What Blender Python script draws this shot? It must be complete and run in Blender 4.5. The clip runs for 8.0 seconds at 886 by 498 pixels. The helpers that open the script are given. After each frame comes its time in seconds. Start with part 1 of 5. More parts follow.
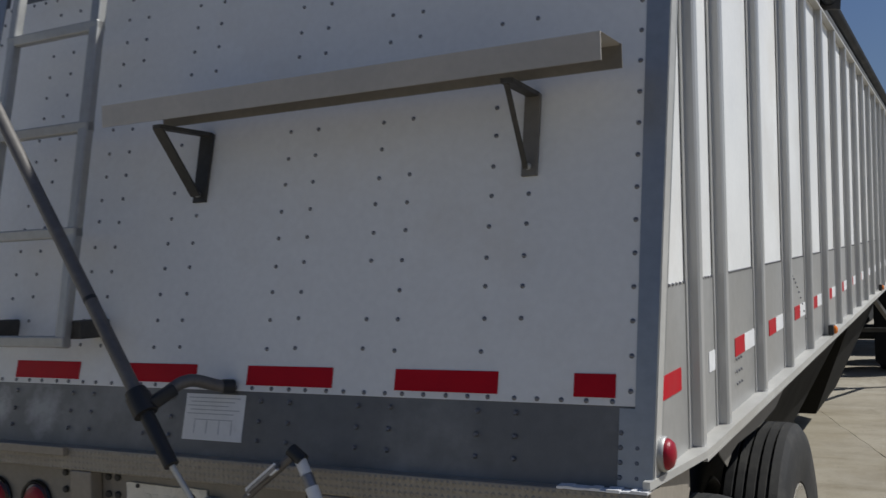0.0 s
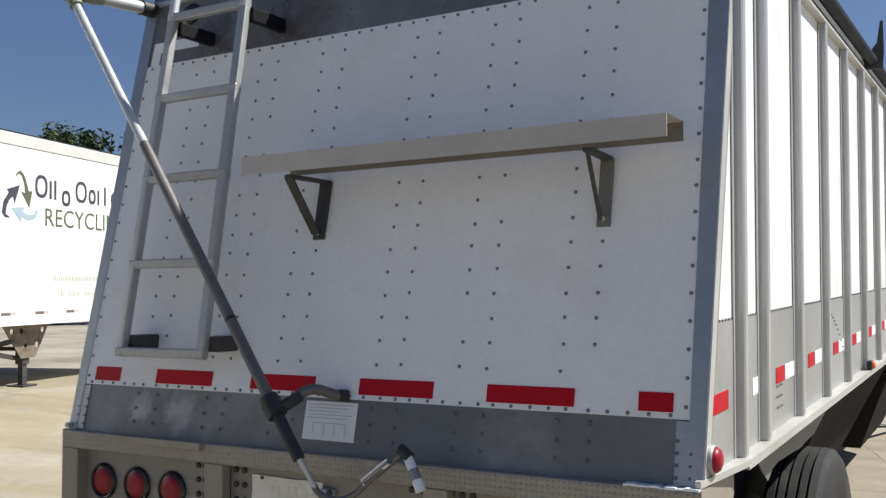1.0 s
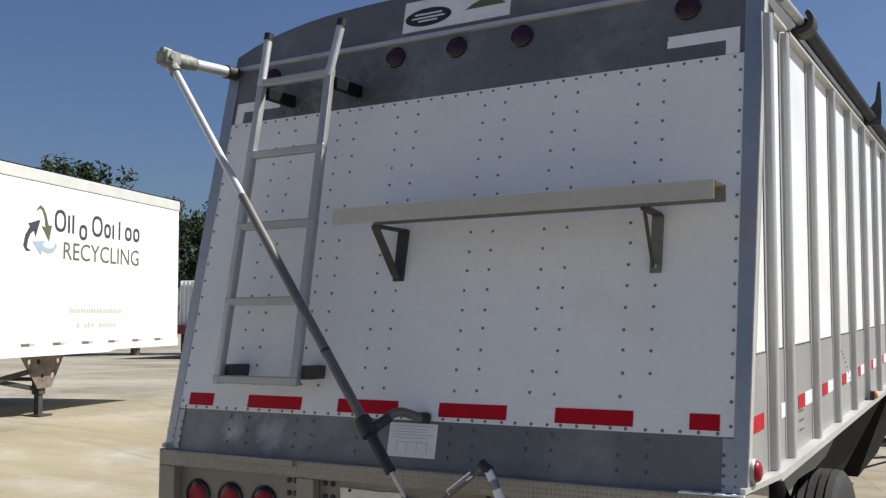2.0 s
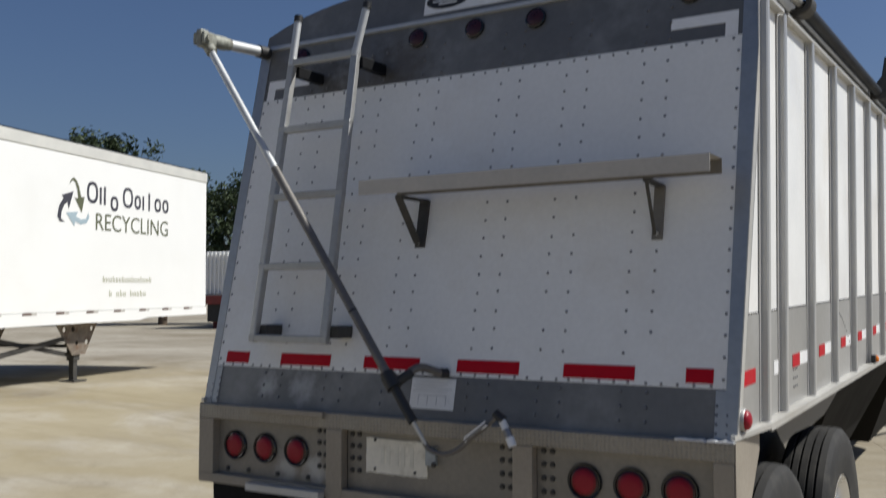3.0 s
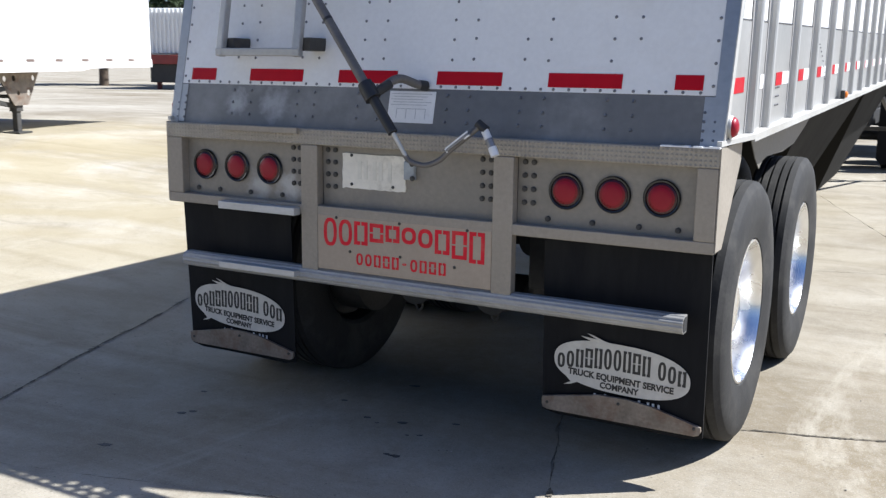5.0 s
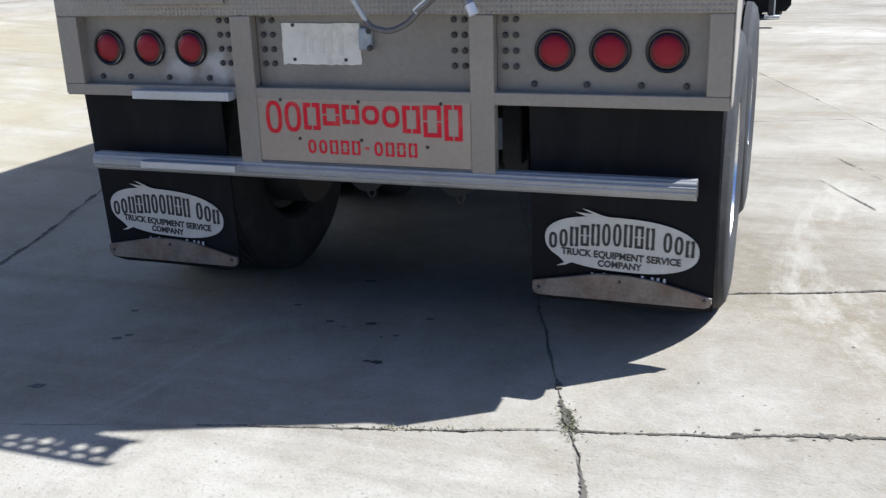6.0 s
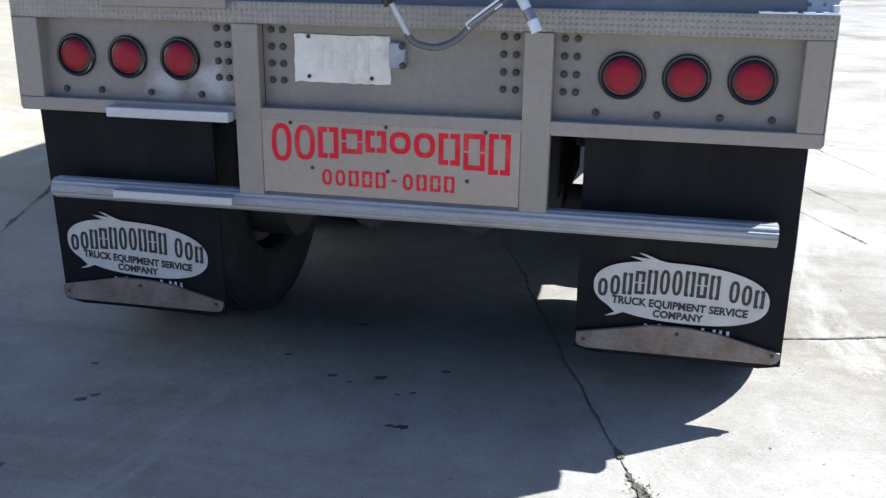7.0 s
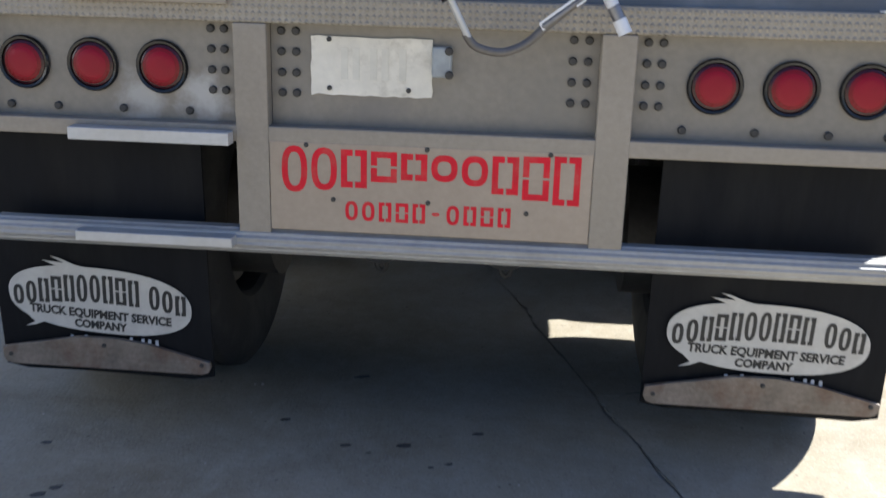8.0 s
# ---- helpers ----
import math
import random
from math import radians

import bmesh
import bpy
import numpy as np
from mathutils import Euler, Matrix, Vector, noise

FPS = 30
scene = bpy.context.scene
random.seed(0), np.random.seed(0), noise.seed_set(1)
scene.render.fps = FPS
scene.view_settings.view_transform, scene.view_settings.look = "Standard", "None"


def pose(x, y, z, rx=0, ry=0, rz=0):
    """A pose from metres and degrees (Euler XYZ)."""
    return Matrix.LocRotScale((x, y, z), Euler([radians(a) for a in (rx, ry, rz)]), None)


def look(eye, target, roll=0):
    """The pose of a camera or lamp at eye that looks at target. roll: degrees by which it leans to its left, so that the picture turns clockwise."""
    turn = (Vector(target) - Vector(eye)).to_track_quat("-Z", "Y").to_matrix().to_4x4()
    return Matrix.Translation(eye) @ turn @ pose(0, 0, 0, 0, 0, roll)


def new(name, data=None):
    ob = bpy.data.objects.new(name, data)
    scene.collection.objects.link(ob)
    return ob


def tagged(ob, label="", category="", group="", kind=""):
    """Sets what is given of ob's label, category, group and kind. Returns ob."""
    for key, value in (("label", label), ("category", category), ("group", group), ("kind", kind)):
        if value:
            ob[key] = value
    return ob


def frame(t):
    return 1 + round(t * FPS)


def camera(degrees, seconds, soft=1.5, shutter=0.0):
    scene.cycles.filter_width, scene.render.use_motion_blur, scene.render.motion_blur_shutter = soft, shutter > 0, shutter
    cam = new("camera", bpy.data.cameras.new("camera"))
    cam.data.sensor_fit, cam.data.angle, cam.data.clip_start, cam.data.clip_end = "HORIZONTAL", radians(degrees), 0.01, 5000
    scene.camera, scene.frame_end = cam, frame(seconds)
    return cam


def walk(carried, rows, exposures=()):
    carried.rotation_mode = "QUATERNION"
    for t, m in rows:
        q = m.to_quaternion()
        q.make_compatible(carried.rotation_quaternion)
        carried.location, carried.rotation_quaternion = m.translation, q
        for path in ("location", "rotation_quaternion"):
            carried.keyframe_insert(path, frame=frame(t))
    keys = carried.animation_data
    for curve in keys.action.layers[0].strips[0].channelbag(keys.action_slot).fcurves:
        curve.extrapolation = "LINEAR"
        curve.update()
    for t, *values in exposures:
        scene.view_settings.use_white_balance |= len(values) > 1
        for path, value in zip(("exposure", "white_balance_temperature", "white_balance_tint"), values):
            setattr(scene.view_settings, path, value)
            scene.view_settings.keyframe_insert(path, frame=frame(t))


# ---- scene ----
cam = camera(49.4, 8.0, soft=1.3, shutter=0.3)
PATH = [
    (0, (1.888, -2.045, 1.798), (0.947, -0.281, 1.844), -1.8),
    (0.5, (1.912, -2.288, 1.813), (0.92, -0.554, 1.907), -0.8),
    (1, (2.019, -2.555, 1.815), (0.996, -0.839, 1.918), -0.3),
    (1.5, (2.033, -2.827, 1.822), (1.049, -1.097, 2.015), 1.2),
    (1.7, (2.003, -2.985, 1.822), (1.006, -1.26, 1.988), 0.0),
    (2.8, (2.123, -3.319, 1.832), (1.106, -1.607, 2.015), 0.4),
    (3, (2.178, -3.389, 1.785), (1.134, -1.687, 1.897), 0.1),
    (3.5, (2.286, -3.439, 1.736), (1.255, -1.725, 1.682), 0.2),
    (4, (2.357, -3.449, 1.659), (1.36, -1.73, 1.434), -1.6),
    (4.2, (2.347, -3.455, 1.61), (1.331, -1.759, 1.309), 0.2),
    (5.3, (1.836, -3.34, 1.55), (1.016, -1.566, 1.123), 1.5),
    (5.5, (1.712, -3.319, 1.545), (1.039, -1.522, 0.983), 0.9),
    (6, (1.437, -3.161, 1.482), (0.793, -1.37, 0.866), -1.9),
    (6.5, (1.143, -2.977, 1.481), (0.537, -1.185, 0.832), -2.6),
    (7, (0.804, -2.867, 1.464), (0.399, -1.002, 0.867), 0.7),
    (7.5, (0.577, -2.677, 1.465), (0.249, -0.831, 0.767), -0.8),
    (8, (0.254, -2.42, 1.395), (0.087, -0.512, 0.82), 1.5),
]
EXPOSURES = [(0, -0.22, 6200, 8), (0.5, 0.39, 6350, 8), (1.5, 0.52, 6400, 8), (3.0, 0.04, 6400, 8), (3.5, -0.1, 6400, 8), (4.0, -0.25, 6450, 8), (4.2, -0.18, 6500, 8), (5.3, 1.29, 5700, 10), (6.0, 1.04, 5550, 10), (7.0, 1.41, 5350, 10), (7.5, 1.33, 5900, 9), (8.0, 1.59, 6150, 8)]
walk(cam, [(t, look(eye, target, roll)) for t, eye, target, roll in PATH], EXPOSURES)

# ---- light: clear midday sky, sun ahead of the trailer and to its right ----
SUN_WAY = Vector((-0.707, -0.477, -1.0)).normalized()
world = bpy.data.worlds.new("world")
scene.world = world
world.use_nodes = True
sky = world.node_tree.nodes.new("ShaderNodeTexSky")
sky.sky_type, sky.sun_disc = "NISHITA", False
sky.sun_elevation = math.asin(-SUN_WAY.z)
sky.sun_rotation = math.atan2(-SUN_WAY.x, -SUN_WAY.y)
sky.air_density, sky.dust_density, sky.ozone_density = 1.2, 1.5, 1.5
background = world.node_tree.nodes["Background"]
background.inputs["Strength"].default_value = 0.06
clear = world.node_tree.nodes.new("ShaderNodeVectorMath")
clear.operation = "MULTIPLY"
clear.inputs[1].default_value = (0.62, 0.71, 0.95)
world.node_tree.links.new(sky.outputs["Color"], clear.inputs[0])
world.node_tree.links.new(clear.outputs["Vector"], background.inputs["Color"])
sun_data = bpy.data.lights.new("sun", "SUN")
sun_data.energy, sun_data.angle, sun_data.color = 5.0, radians(0.5), (1.0, 0.96, 0.9)
sun = new("sun", sun_data)
sun.matrix_world = look((30, 20, 40), Vector((30, 20, 40)) + SUN_WAY)


# ---- materials ----
def surface(name, base, rough=0.5, metal=0.0, var=0.15, scale=2.0, fine=45.0, bump=0.1, dirt=None, dirt_amount=0.0,
            dirt_scale=1.2, stretch=(1, 1, 1), per_piece=0.0, spec=0.5, spots=()):
    """Base colour with coarse and fine variation, an optional stain colour, and fine relief."""
    m = bpy.data.materials.new(name)
    m.use_nodes = True
    nt, ns = m.node_tree, m.node_tree.nodes
    shader = ns["Principled BSDF"]
    shader.inputs["Metallic"].default_value = metal
    shader.inputs["Specular IOR Level"].default_value = spec
    co = ns.new("ShaderNodeTexCoord")
    mp = ns.new("ShaderNodeMapping")
    mp.inputs["Scale"].default_value = stretch
    nt.links.new(co.outputs["Object"], mp.inputs["Vector"])

    def noise_tex(s, detail, rough_=0.6):
        n = ns.new("ShaderNodeTexNoise")
        n.inputs["Scale"].default_value, n.inputs["Detail"].default_value = s, detail
        n.inputs["Roughness"].default_value = rough_
        nt.links.new(mp.outputs["Vector"], n.inputs["Vector"])
        return n

    def ramp(src, lo, hi, a, b):
        r = ns.new("ShaderNodeMapRange")
        r.inputs["From Min"].default_value, r.inputs["From Max"].default_value = lo, hi
        r.inputs["To Min"].default_value, r.inputs["To Max"].default_value = a, b
        nt.links.new(src, r.inputs["Value"])
        return r.outputs["Result"]

    def math_op(op, a, b):
        n = ns.new("ShaderNodeMath")
        n.operation = op
        for i, v in enumerate((a, b)):
            if isinstance(v, (int, float)):
                n.inputs[i].default_value = v
            else:
                nt.links.new(v, n.inputs[i])
        return n.outputs[0]

    coarse, small = noise_tex(scale, 5), noise_tex(fine, 3)
    k = math_op("MULTIPLY", ramp(coarse.outputs["Fac"], 0.3, 0.7, 1 - var, 1 + var), ramp(small.outputs["Fac"], 0.3, 0.7, 1 - var * 0.5, 1 + var * 0.5))
    if per_piece:
        info = ns.new("ShaderNodeObjectInfo")
        k = math_op("MULTIPLY", k, ramp(info.outputs["Random"], 0, 1, 1 - per_piece, 1 + per_piece))
    mul = ns.new("ShaderNodeVectorMath")
    mul.operation = "SCALE"
    mul.inputs[0].default_value = base
    nt.links.new(k, mul.inputs["Scale"])
    colour = mul.outputs["Vector"]
    if dirt is not None:
        stain = noise_tex(dirt_scale, 8, 0.65)
        mix = ns.new("ShaderNodeMix")
        mix.data_type = "RGBA"
        nt.links.new(ramp(stain.outputs["Fac"], 0.5, 0.72, 0, dirt_amount), mix.inputs["Factor"])
        nt.links.new(colour, mix.inputs[6])
        mix.inputs[7].default_value = (*dirt, 1)
        colour = mix.outputs[2]
    for place, radius, tone, amount in spots:
        far_off = ns.new("ShaderNodeVectorMath")
        far_off.operation = "DISTANCE"
        nt.links.new(co.outputs["Object"], far_off.inputs[0])
        far_off.inputs[1].default_value = place
        ragged = math_op("ADD", far_off.outputs["Value"], ramp(noise_tex(18, 5).outputs["Fac"], 0.3, 0.7, -0.4 * radius, 0.4 * radius))
        mix = ns.new("ShaderNodeMix")
        mix.data_type = "RGBA"
        nt.links.new(ramp(ragged, 0.2 * radius, radius, amount, 0), mix.inputs["Factor"])
        nt.links.new(colour, mix.inputs[6])
        mix.inputs[7].default_value = (*tone, 1)
        colour = mix.outputs[2]
    nt.links.new(colour, shader.inputs["Base Color"])
    nt.links.new(ramp(coarse.outputs["Fac"], 0.3, 0.7, max(rough - 0.08, 0.03), min(rough + 0.1, 1)), shader.inputs["Roughness"])
    if bump:
        b = ns.new("ShaderNodeBump")
        b.inputs["Strength"].default_value, b.inputs["Distance"].default_value = bump, 0.01
        nt.links.new(small.outputs["Fac"], b.inputs["Height"])
        nt.links.new(b.outputs["Normal"], shader.inputs["Normal"])
    return m


def yard_concrete(name, per_piece):
    """Worn pale concrete: broad stains, mottling, sandy grain, tyre-darkened sweeps and hairline cracks."""
    m = bpy.data.materials.new(name)
    m.use_nodes = True
    nt, ns = m.node_tree, m.node_tree.nodes
    shader = ns["Principled BSDF"]
    shader.inputs["Specular IOR Level"].default_value = 0.15
    co = ns.new("ShaderNodeTexCoord")

    def tex(s, detail, rough_=0.6, dist=0.0, stretch=None, turn=0.0):
        n = ns.new("ShaderNodeTexNoise")
        n.inputs["Scale"].default_value, n.inputs["Detail"].default_value = s, detail
        n.inputs["Roughness"].default_value, n.inputs["Distortion"].default_value = rough_, dist
        if stretch:
            mp = ns.new("ShaderNodeMapping")
            mp.inputs["Scale"].default_value, mp.inputs["Rotation"].default_value = stretch, (0, 0, turn)
            nt.links.new(co.outputs["Object"], mp.inputs["Vector"])
            nt.links.new(mp.outputs["Vector"], n.inputs["Vector"])
        else:
            nt.links.new(co.outputs["Object"], n.inputs["Vector"])
        return n.outputs["Fac"]

    def ramp(src, lo, hi, a, b):
        r = ns.new("ShaderNodeMapRange")
        for key, v in (("From Min", lo), ("From Max", hi), ("To Min", a), ("To Max", b)):
            r.inputs[key].default_value = v
        nt.links.new(src, r.inputs["Value"])
        return r.outputs["Result"]

    def mix(fac, a, b):
        n = ns.new("ShaderNodeMix")
        n.data_type = "RGBA"
        nt.links.new(fac, n.inputs["Factor"])
        for k, v in ((6, a), (7, b)):
            if isinstance(v, tuple):
                n.inputs[k].default_value = (*v, 1)
            else:
                nt.links.new(v, n.inputs[k])
        return n.outputs[2]

    broad = tex(0.23, 6, 0.62, 0.6)
    colour = mix(ramp(broad, 0.36, 0.64, 0, 1), (0.186, 0.152, 0.1), (0.4, 0.365, 0.298))
    colour = mix(ramp(tex(1.1, 8, 0.75, 0.4), 0.4, 0.78, 0, 0.6), colour, (0.437, 0.409, 0.349))
    colour = mix(ramp(tex(0.6, 5, 0.6, 1.2, (0.35, 2.2, 1), 0.5), 0.5, 0.7, 0, 0.65), colour, (0.163, 0.135, 0.091))
    colour = mix(ramp(tex(2.6, 9, 0.75, 0.5), 0.5, 0.7, 0, 0.6), colour, (0.191, 0.167, 0.126))
    colour = mix(ramp(tex(0.9, 9, 0.7, 1.4, (1.0, 0.3, 1), -0.35), 0.58, 0.74, 0, 0.7), colour, (0.465, 0.432, 0.358))
    colour = mix(ramp(tex(14, 6, 0.75), 0.48, 0.75, 0, 0.3), colour, (0.428, 0.4, 0.344))
    colour = mix(ramp(tex(75, 2), 0.56, 0.72, 0, 0.5), colour, (0.158, 0.144, 0.121))
    colour = mix(ramp(tex(140, 2), 0.58, 0.72, 0, 0.4), colour, (0.465, 0.451, 0.419))
    # a broad olive-brown film of old spillage between the parked trailers
    film = ns.new("ShaderNodeVectorMath")
    film.operation = "DISTANCE"
    nt.links.new(co.outputs["Object"], film.inputs[0])
    film.inputs[1].default_value = (-7.0, 6.5, 0.2)
    worn = ns.new("ShaderNodeMath")
    worn.operation = "MULTIPLY"
    nt.links.new(ramp(film.outputs["Value"], 4.0, 10.0, 0.65, 0), worn.inputs[0])
    nt.links.new(ramp(tex(0.5, 6, 0.65, 0.8), 0.36, 0.58, 0.1, 1), worn.inputs[1])
    colour = mix(worn.outputs[0], colour, (0.279, 0.233, 0.135))
    pits = ns.new("ShaderNodeTexVoronoi")
    pits.inputs["Scale"].default_value = 26.0
    nt.links.new(co.outputs["Object"], pits.inputs["Vector"])
    gate = ns.new("ShaderNodeMath")
    gate.operation = "MULTIPLY"
    nt.links.new(ramp(pits.outputs["Distance"], 0.08, 0.16, 1, 0), gate.inputs[0])
    nt.links.new(ramp(tex(6, 3), 0.55, 0.62, 0, 0.75), gate.inputs[1])
    colour = mix(gate.outputs[0], colour, (0.093, 0.084, 0.065))
    if per_piece:
        info = ns.new("ShaderNodeObjectInfo")
        k = ns.new("ShaderNodeVectorMath")
        k.operation = "SCALE"
        nt.links.new(colour, k.inputs[0])
        nt.links.new(ramp(info.outputs["Random"], 0, 1, 1 - per_piece, 1 + per_piece), k.inputs["Scale"])
        colour = k.outputs["Vector"]
    nt.links.new(colour, shader.inputs["Base Color"])
    shader.inputs["Roughness"].default_value = 0.88
    grain = ns.new("ShaderNodeMath")
    grain.operation = "ADD"
    nt.links.new(ramp(tex(90, 3), 0, 1, 0, 0.5), grain.inputs[0]), nt.links.new(ramp(tex(9, 6), 0, 1, 0, 1), grain.inputs[1])
    b = ns.new("ShaderNodeBump")
    b.inputs["Strength"].default_value, b.inputs["Distance"].default_value = 0.35, 0.012
    nt.links.new(grain.outputs[0], b.inputs["Height"])
    nt.links.new(b.outputs["Normal"], shader.inputs["Normal"])
    return m


def tread(m, pitch, height):
    """Adds the raised diamonds of tread plate, in the x-z plane, to a material."""
    nt, ns = m.node_tree, m.node_tree.nodes
    shader = ns["Principled BSDF"]
    co, parts = ns.new("ShaderNodeTexCoord"), ns.new("ShaderNodeSeparateXYZ")
    nt.links.new(co.outputs["Object"], parts.inputs["Vector"])

    def op(kind, a, b=0.0):
        n = ns.new("ShaderNodeMath")
        n.operation = kind
        for i, v in enumerate((a, b)):
            if isinstance(v, float):
                n.inputs[i].default_value = v
            else:
                nt.links.new(v, n.inputs[i])
        return n.outputs[0]

    k = math.pi / pitch
    wave_a = op("SINE", op("MULTIPLY", op("ADD", parts.outputs["X"], op("MULTIPLY", parts.outputs["Z"], 1.0)), k))
    wave_b = op("SINE", op("MULTIPLY", op("SUBTRACT", parts.outputs["X"], parts.outputs["Z"]), k))
    raised = op("MAXIMUM", op("MULTIPLY", wave_a, wave_b), 0.0)
    b = ns.new("ShaderNodeBump")
    b.inputs["Strength"].default_value, b.inputs["Distance"].default_value = 0.8, height
    nt.links.new(raised, b.inputs["Height"])
    old = shader.inputs["Normal"].links[0].from_socket
    nt.links.new(old, b.inputs["Normal"])
    nt.links.new(b.outputs["Normal"], shader.inputs["Normal"])
    return m


white_paint = surface("white_paint", (0.77, 0.77, 0.755), 0.4, var=0.05, scale=1.4, bump=0.03, dirt=(0.56, 0.5, 0.41), dirt_amount=0.34, dirt_scale=1.3)
aluminium = surface("aluminium", (0.42, 0.42, 0.41), 0.45, 0.75, var=0.12, scale=1.5, fine=30, bump=0.03, dirt=(0.3, 0.28, 0.25), dirt_amount=0.45, dirt_scale=1.6)
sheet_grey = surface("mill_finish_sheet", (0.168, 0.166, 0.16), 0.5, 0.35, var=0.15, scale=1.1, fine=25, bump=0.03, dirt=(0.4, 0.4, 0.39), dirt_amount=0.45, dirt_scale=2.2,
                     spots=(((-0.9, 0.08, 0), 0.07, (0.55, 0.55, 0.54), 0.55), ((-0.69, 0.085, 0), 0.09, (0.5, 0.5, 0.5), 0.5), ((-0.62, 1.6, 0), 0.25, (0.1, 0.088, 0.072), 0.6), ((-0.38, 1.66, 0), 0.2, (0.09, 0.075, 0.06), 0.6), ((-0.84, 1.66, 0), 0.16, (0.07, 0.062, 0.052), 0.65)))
frame_metal = surface("dusty_aluminium", (0.31, 0.275, 0.226), 0.6, 0.3, var=0.14, scale=2.5, fine=60, bump=0.06, dirt=(0.33, 0.29, 0.23), dirt_amount=0.5, dirt_scale=3.0)
tread_metal = tread(surface("dusty_tread_plate", (0.32, 0.288, 0.235), 0.55, 0.3, var=0.16, scale=3, fine=60, bump=0.06, dirt=(0.42, 0.39, 0.32), dirt_amount=0.6, dirt_scale=3.5), 0.017, 0.004)
frame_panel = surface("mottled_recess_plate", (0.245, 0.223, 0.188), 0.55, 0.3, var=0.15, scale=3, fine=50, bump=0.04, dirt=(0.24, 0.22, 0.19), dirt_amount=0.6, dirt_scale=3.5,
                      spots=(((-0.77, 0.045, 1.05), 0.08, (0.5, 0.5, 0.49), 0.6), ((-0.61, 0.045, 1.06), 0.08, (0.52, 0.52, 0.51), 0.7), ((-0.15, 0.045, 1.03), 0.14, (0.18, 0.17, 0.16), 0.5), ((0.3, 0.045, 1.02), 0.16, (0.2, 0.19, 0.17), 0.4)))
sign_metal = surface("tan_sign_plate", (0.37, 0.304, 0.233), 0.55, 0.1, var=0.1, scale=3, fine=60, bump=0.03, dirt=(0.3, 0.24, 0.18), dirt_amount=0.45, dirt_scale=4)
rail_metal = surface("rail_aluminium", (0.5, 0.49, 0.46), 0.5, 0.35, var=0.1, scale=2, fine=40, bump=0.04, dirt=(0.38, 0.35, 0.3), dirt_amount=0.4, dirt_scale=2.5)
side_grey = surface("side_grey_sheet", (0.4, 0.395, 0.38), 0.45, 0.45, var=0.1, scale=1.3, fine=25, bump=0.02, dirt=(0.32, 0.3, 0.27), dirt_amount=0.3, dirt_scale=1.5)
post_metal = surface("post_aluminium", (0.5, 0.495, 0.48), 0.45, 0.5, var=0.1, scale=2, fine=30, bump=0.03, stretch=(1, 1, 0.25), dirt=(0.36, 0.34, 0.3), dirt_amount=0.4)
bright_metal = surface("polished_aluminium", (0.85, 0.85, 0.85), 0.26, 1.0, var=0.05, scale=6, bump=0.01)
bar_metal = surface("dull_ribbed_bar", (0.38, 0.375, 0.36), 0.55, 0.4, var=0.12, scale=3, fine=60, bump=0.04, dirt=(0.25, 0.235, 0.21), dirt_amount=0.5, dirt_scale=5)
step_metal = surface("step_plate_metal", (0.5, 0.5, 0.49), 0.5, 0.4, var=0.1, scale=6, bump=0.05)
joint_metal = surface("weathered_casting", (0.27, 0.275, 0.235), 0.6, 0.2, var=0.35, scale=20, bump=0.3, dirt=(0.1, 0.075, 0.05), dirt_amount=0.9, dirt_scale=22)
lamp_grey = surface("lamp_housing_grey", (0.33, 0.36, 0.38), 0.5, 0.2, var=0.15, scale=14, bump=0.08)
rail_dark = surface("dark_top_rail", (0.13, 0.13, 0.125), 0.6, 0.2, var=0.2, scale=3, bump=0.06, dirt=(0.22, 0.21, 0.19), dirt_amount=0.4, dirt_scale=5)
galvanised = surface("galvanised_tube", (0.5, 0.51, 0.51), 0.5, 0.4, var=0.1, scale=6, bump=0.03)
ladder_metal = surface("ladder_aluminium", (0.4, 0.4, 0.39), 0.5, 0.6, var=0.12, scale=4, bump=0.05, dirt=(0.28, 0.26, 0.23), dirt_amount=0.5, dirt_scale=4)
shelf_metal = surface("dull_channel", (0.47, 0.44, 0.4), 0.55, 0.4, var=0.08, scale=3, bump=0.03, dirt=(0.34, 0.31, 0.27), dirt_amount=0.3)
# darker than the channel metal: shade is put into this colour
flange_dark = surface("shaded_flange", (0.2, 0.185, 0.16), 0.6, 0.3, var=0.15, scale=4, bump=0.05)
dark_steel = surface("dark_steel", (0.06, 0.057, 0.052), 0.6, 0.3, var=0.3, scale=5, bump=0.15)
chassis_black = surface("chassis_black", (0.03, 0.03, 0.03), 0.7, var=0.3, scale=4, bump=0.15, dirt=(0.05, 0.044, 0.036), dirt_amount=0.5)
rubber = surface("tyre_rubber", (0.027, 0.0265, 0.026), 0.75, var=0.25, scale=5, fine=90, bump=0.1, dirt=(0.085, 0.08, 0.07), dirt_amount=0.6, dirt_scale=4, spec=0.3)
flap_rubber = surface("flap_rubber", (0.009, 0.0095, 0.011), 0.6, var=0.25, scale=3, fine=50, bump=0.08, dirt=(0.026, 0.026, 0.025), dirt_amount=0.6, dirt_scale=4, stretch=(1, 1, 0.2), spec=0.12)
weight_metal = surface("weathered_weight", (0.21, 0.175, 0.14), 0.6, 0.2, var=0.3, scale=9, fine=70, bump=0.2, dirt=(0.13, 0.062, 0.032), dirt_amount=0.95, dirt_scale=8)
decal_white = surface("decal_white", (0.55, 0.53, 0.48), 0.5, var=0.08, scale=8, bump=0.02, dirt=(0.35, 0.32, 0.28), dirt_amount=0.5, dirt_scale=7)
ink_black = surface("ink_black", (0.02, 0.02, 0.02), 0.5, var=0.1, bump=0)
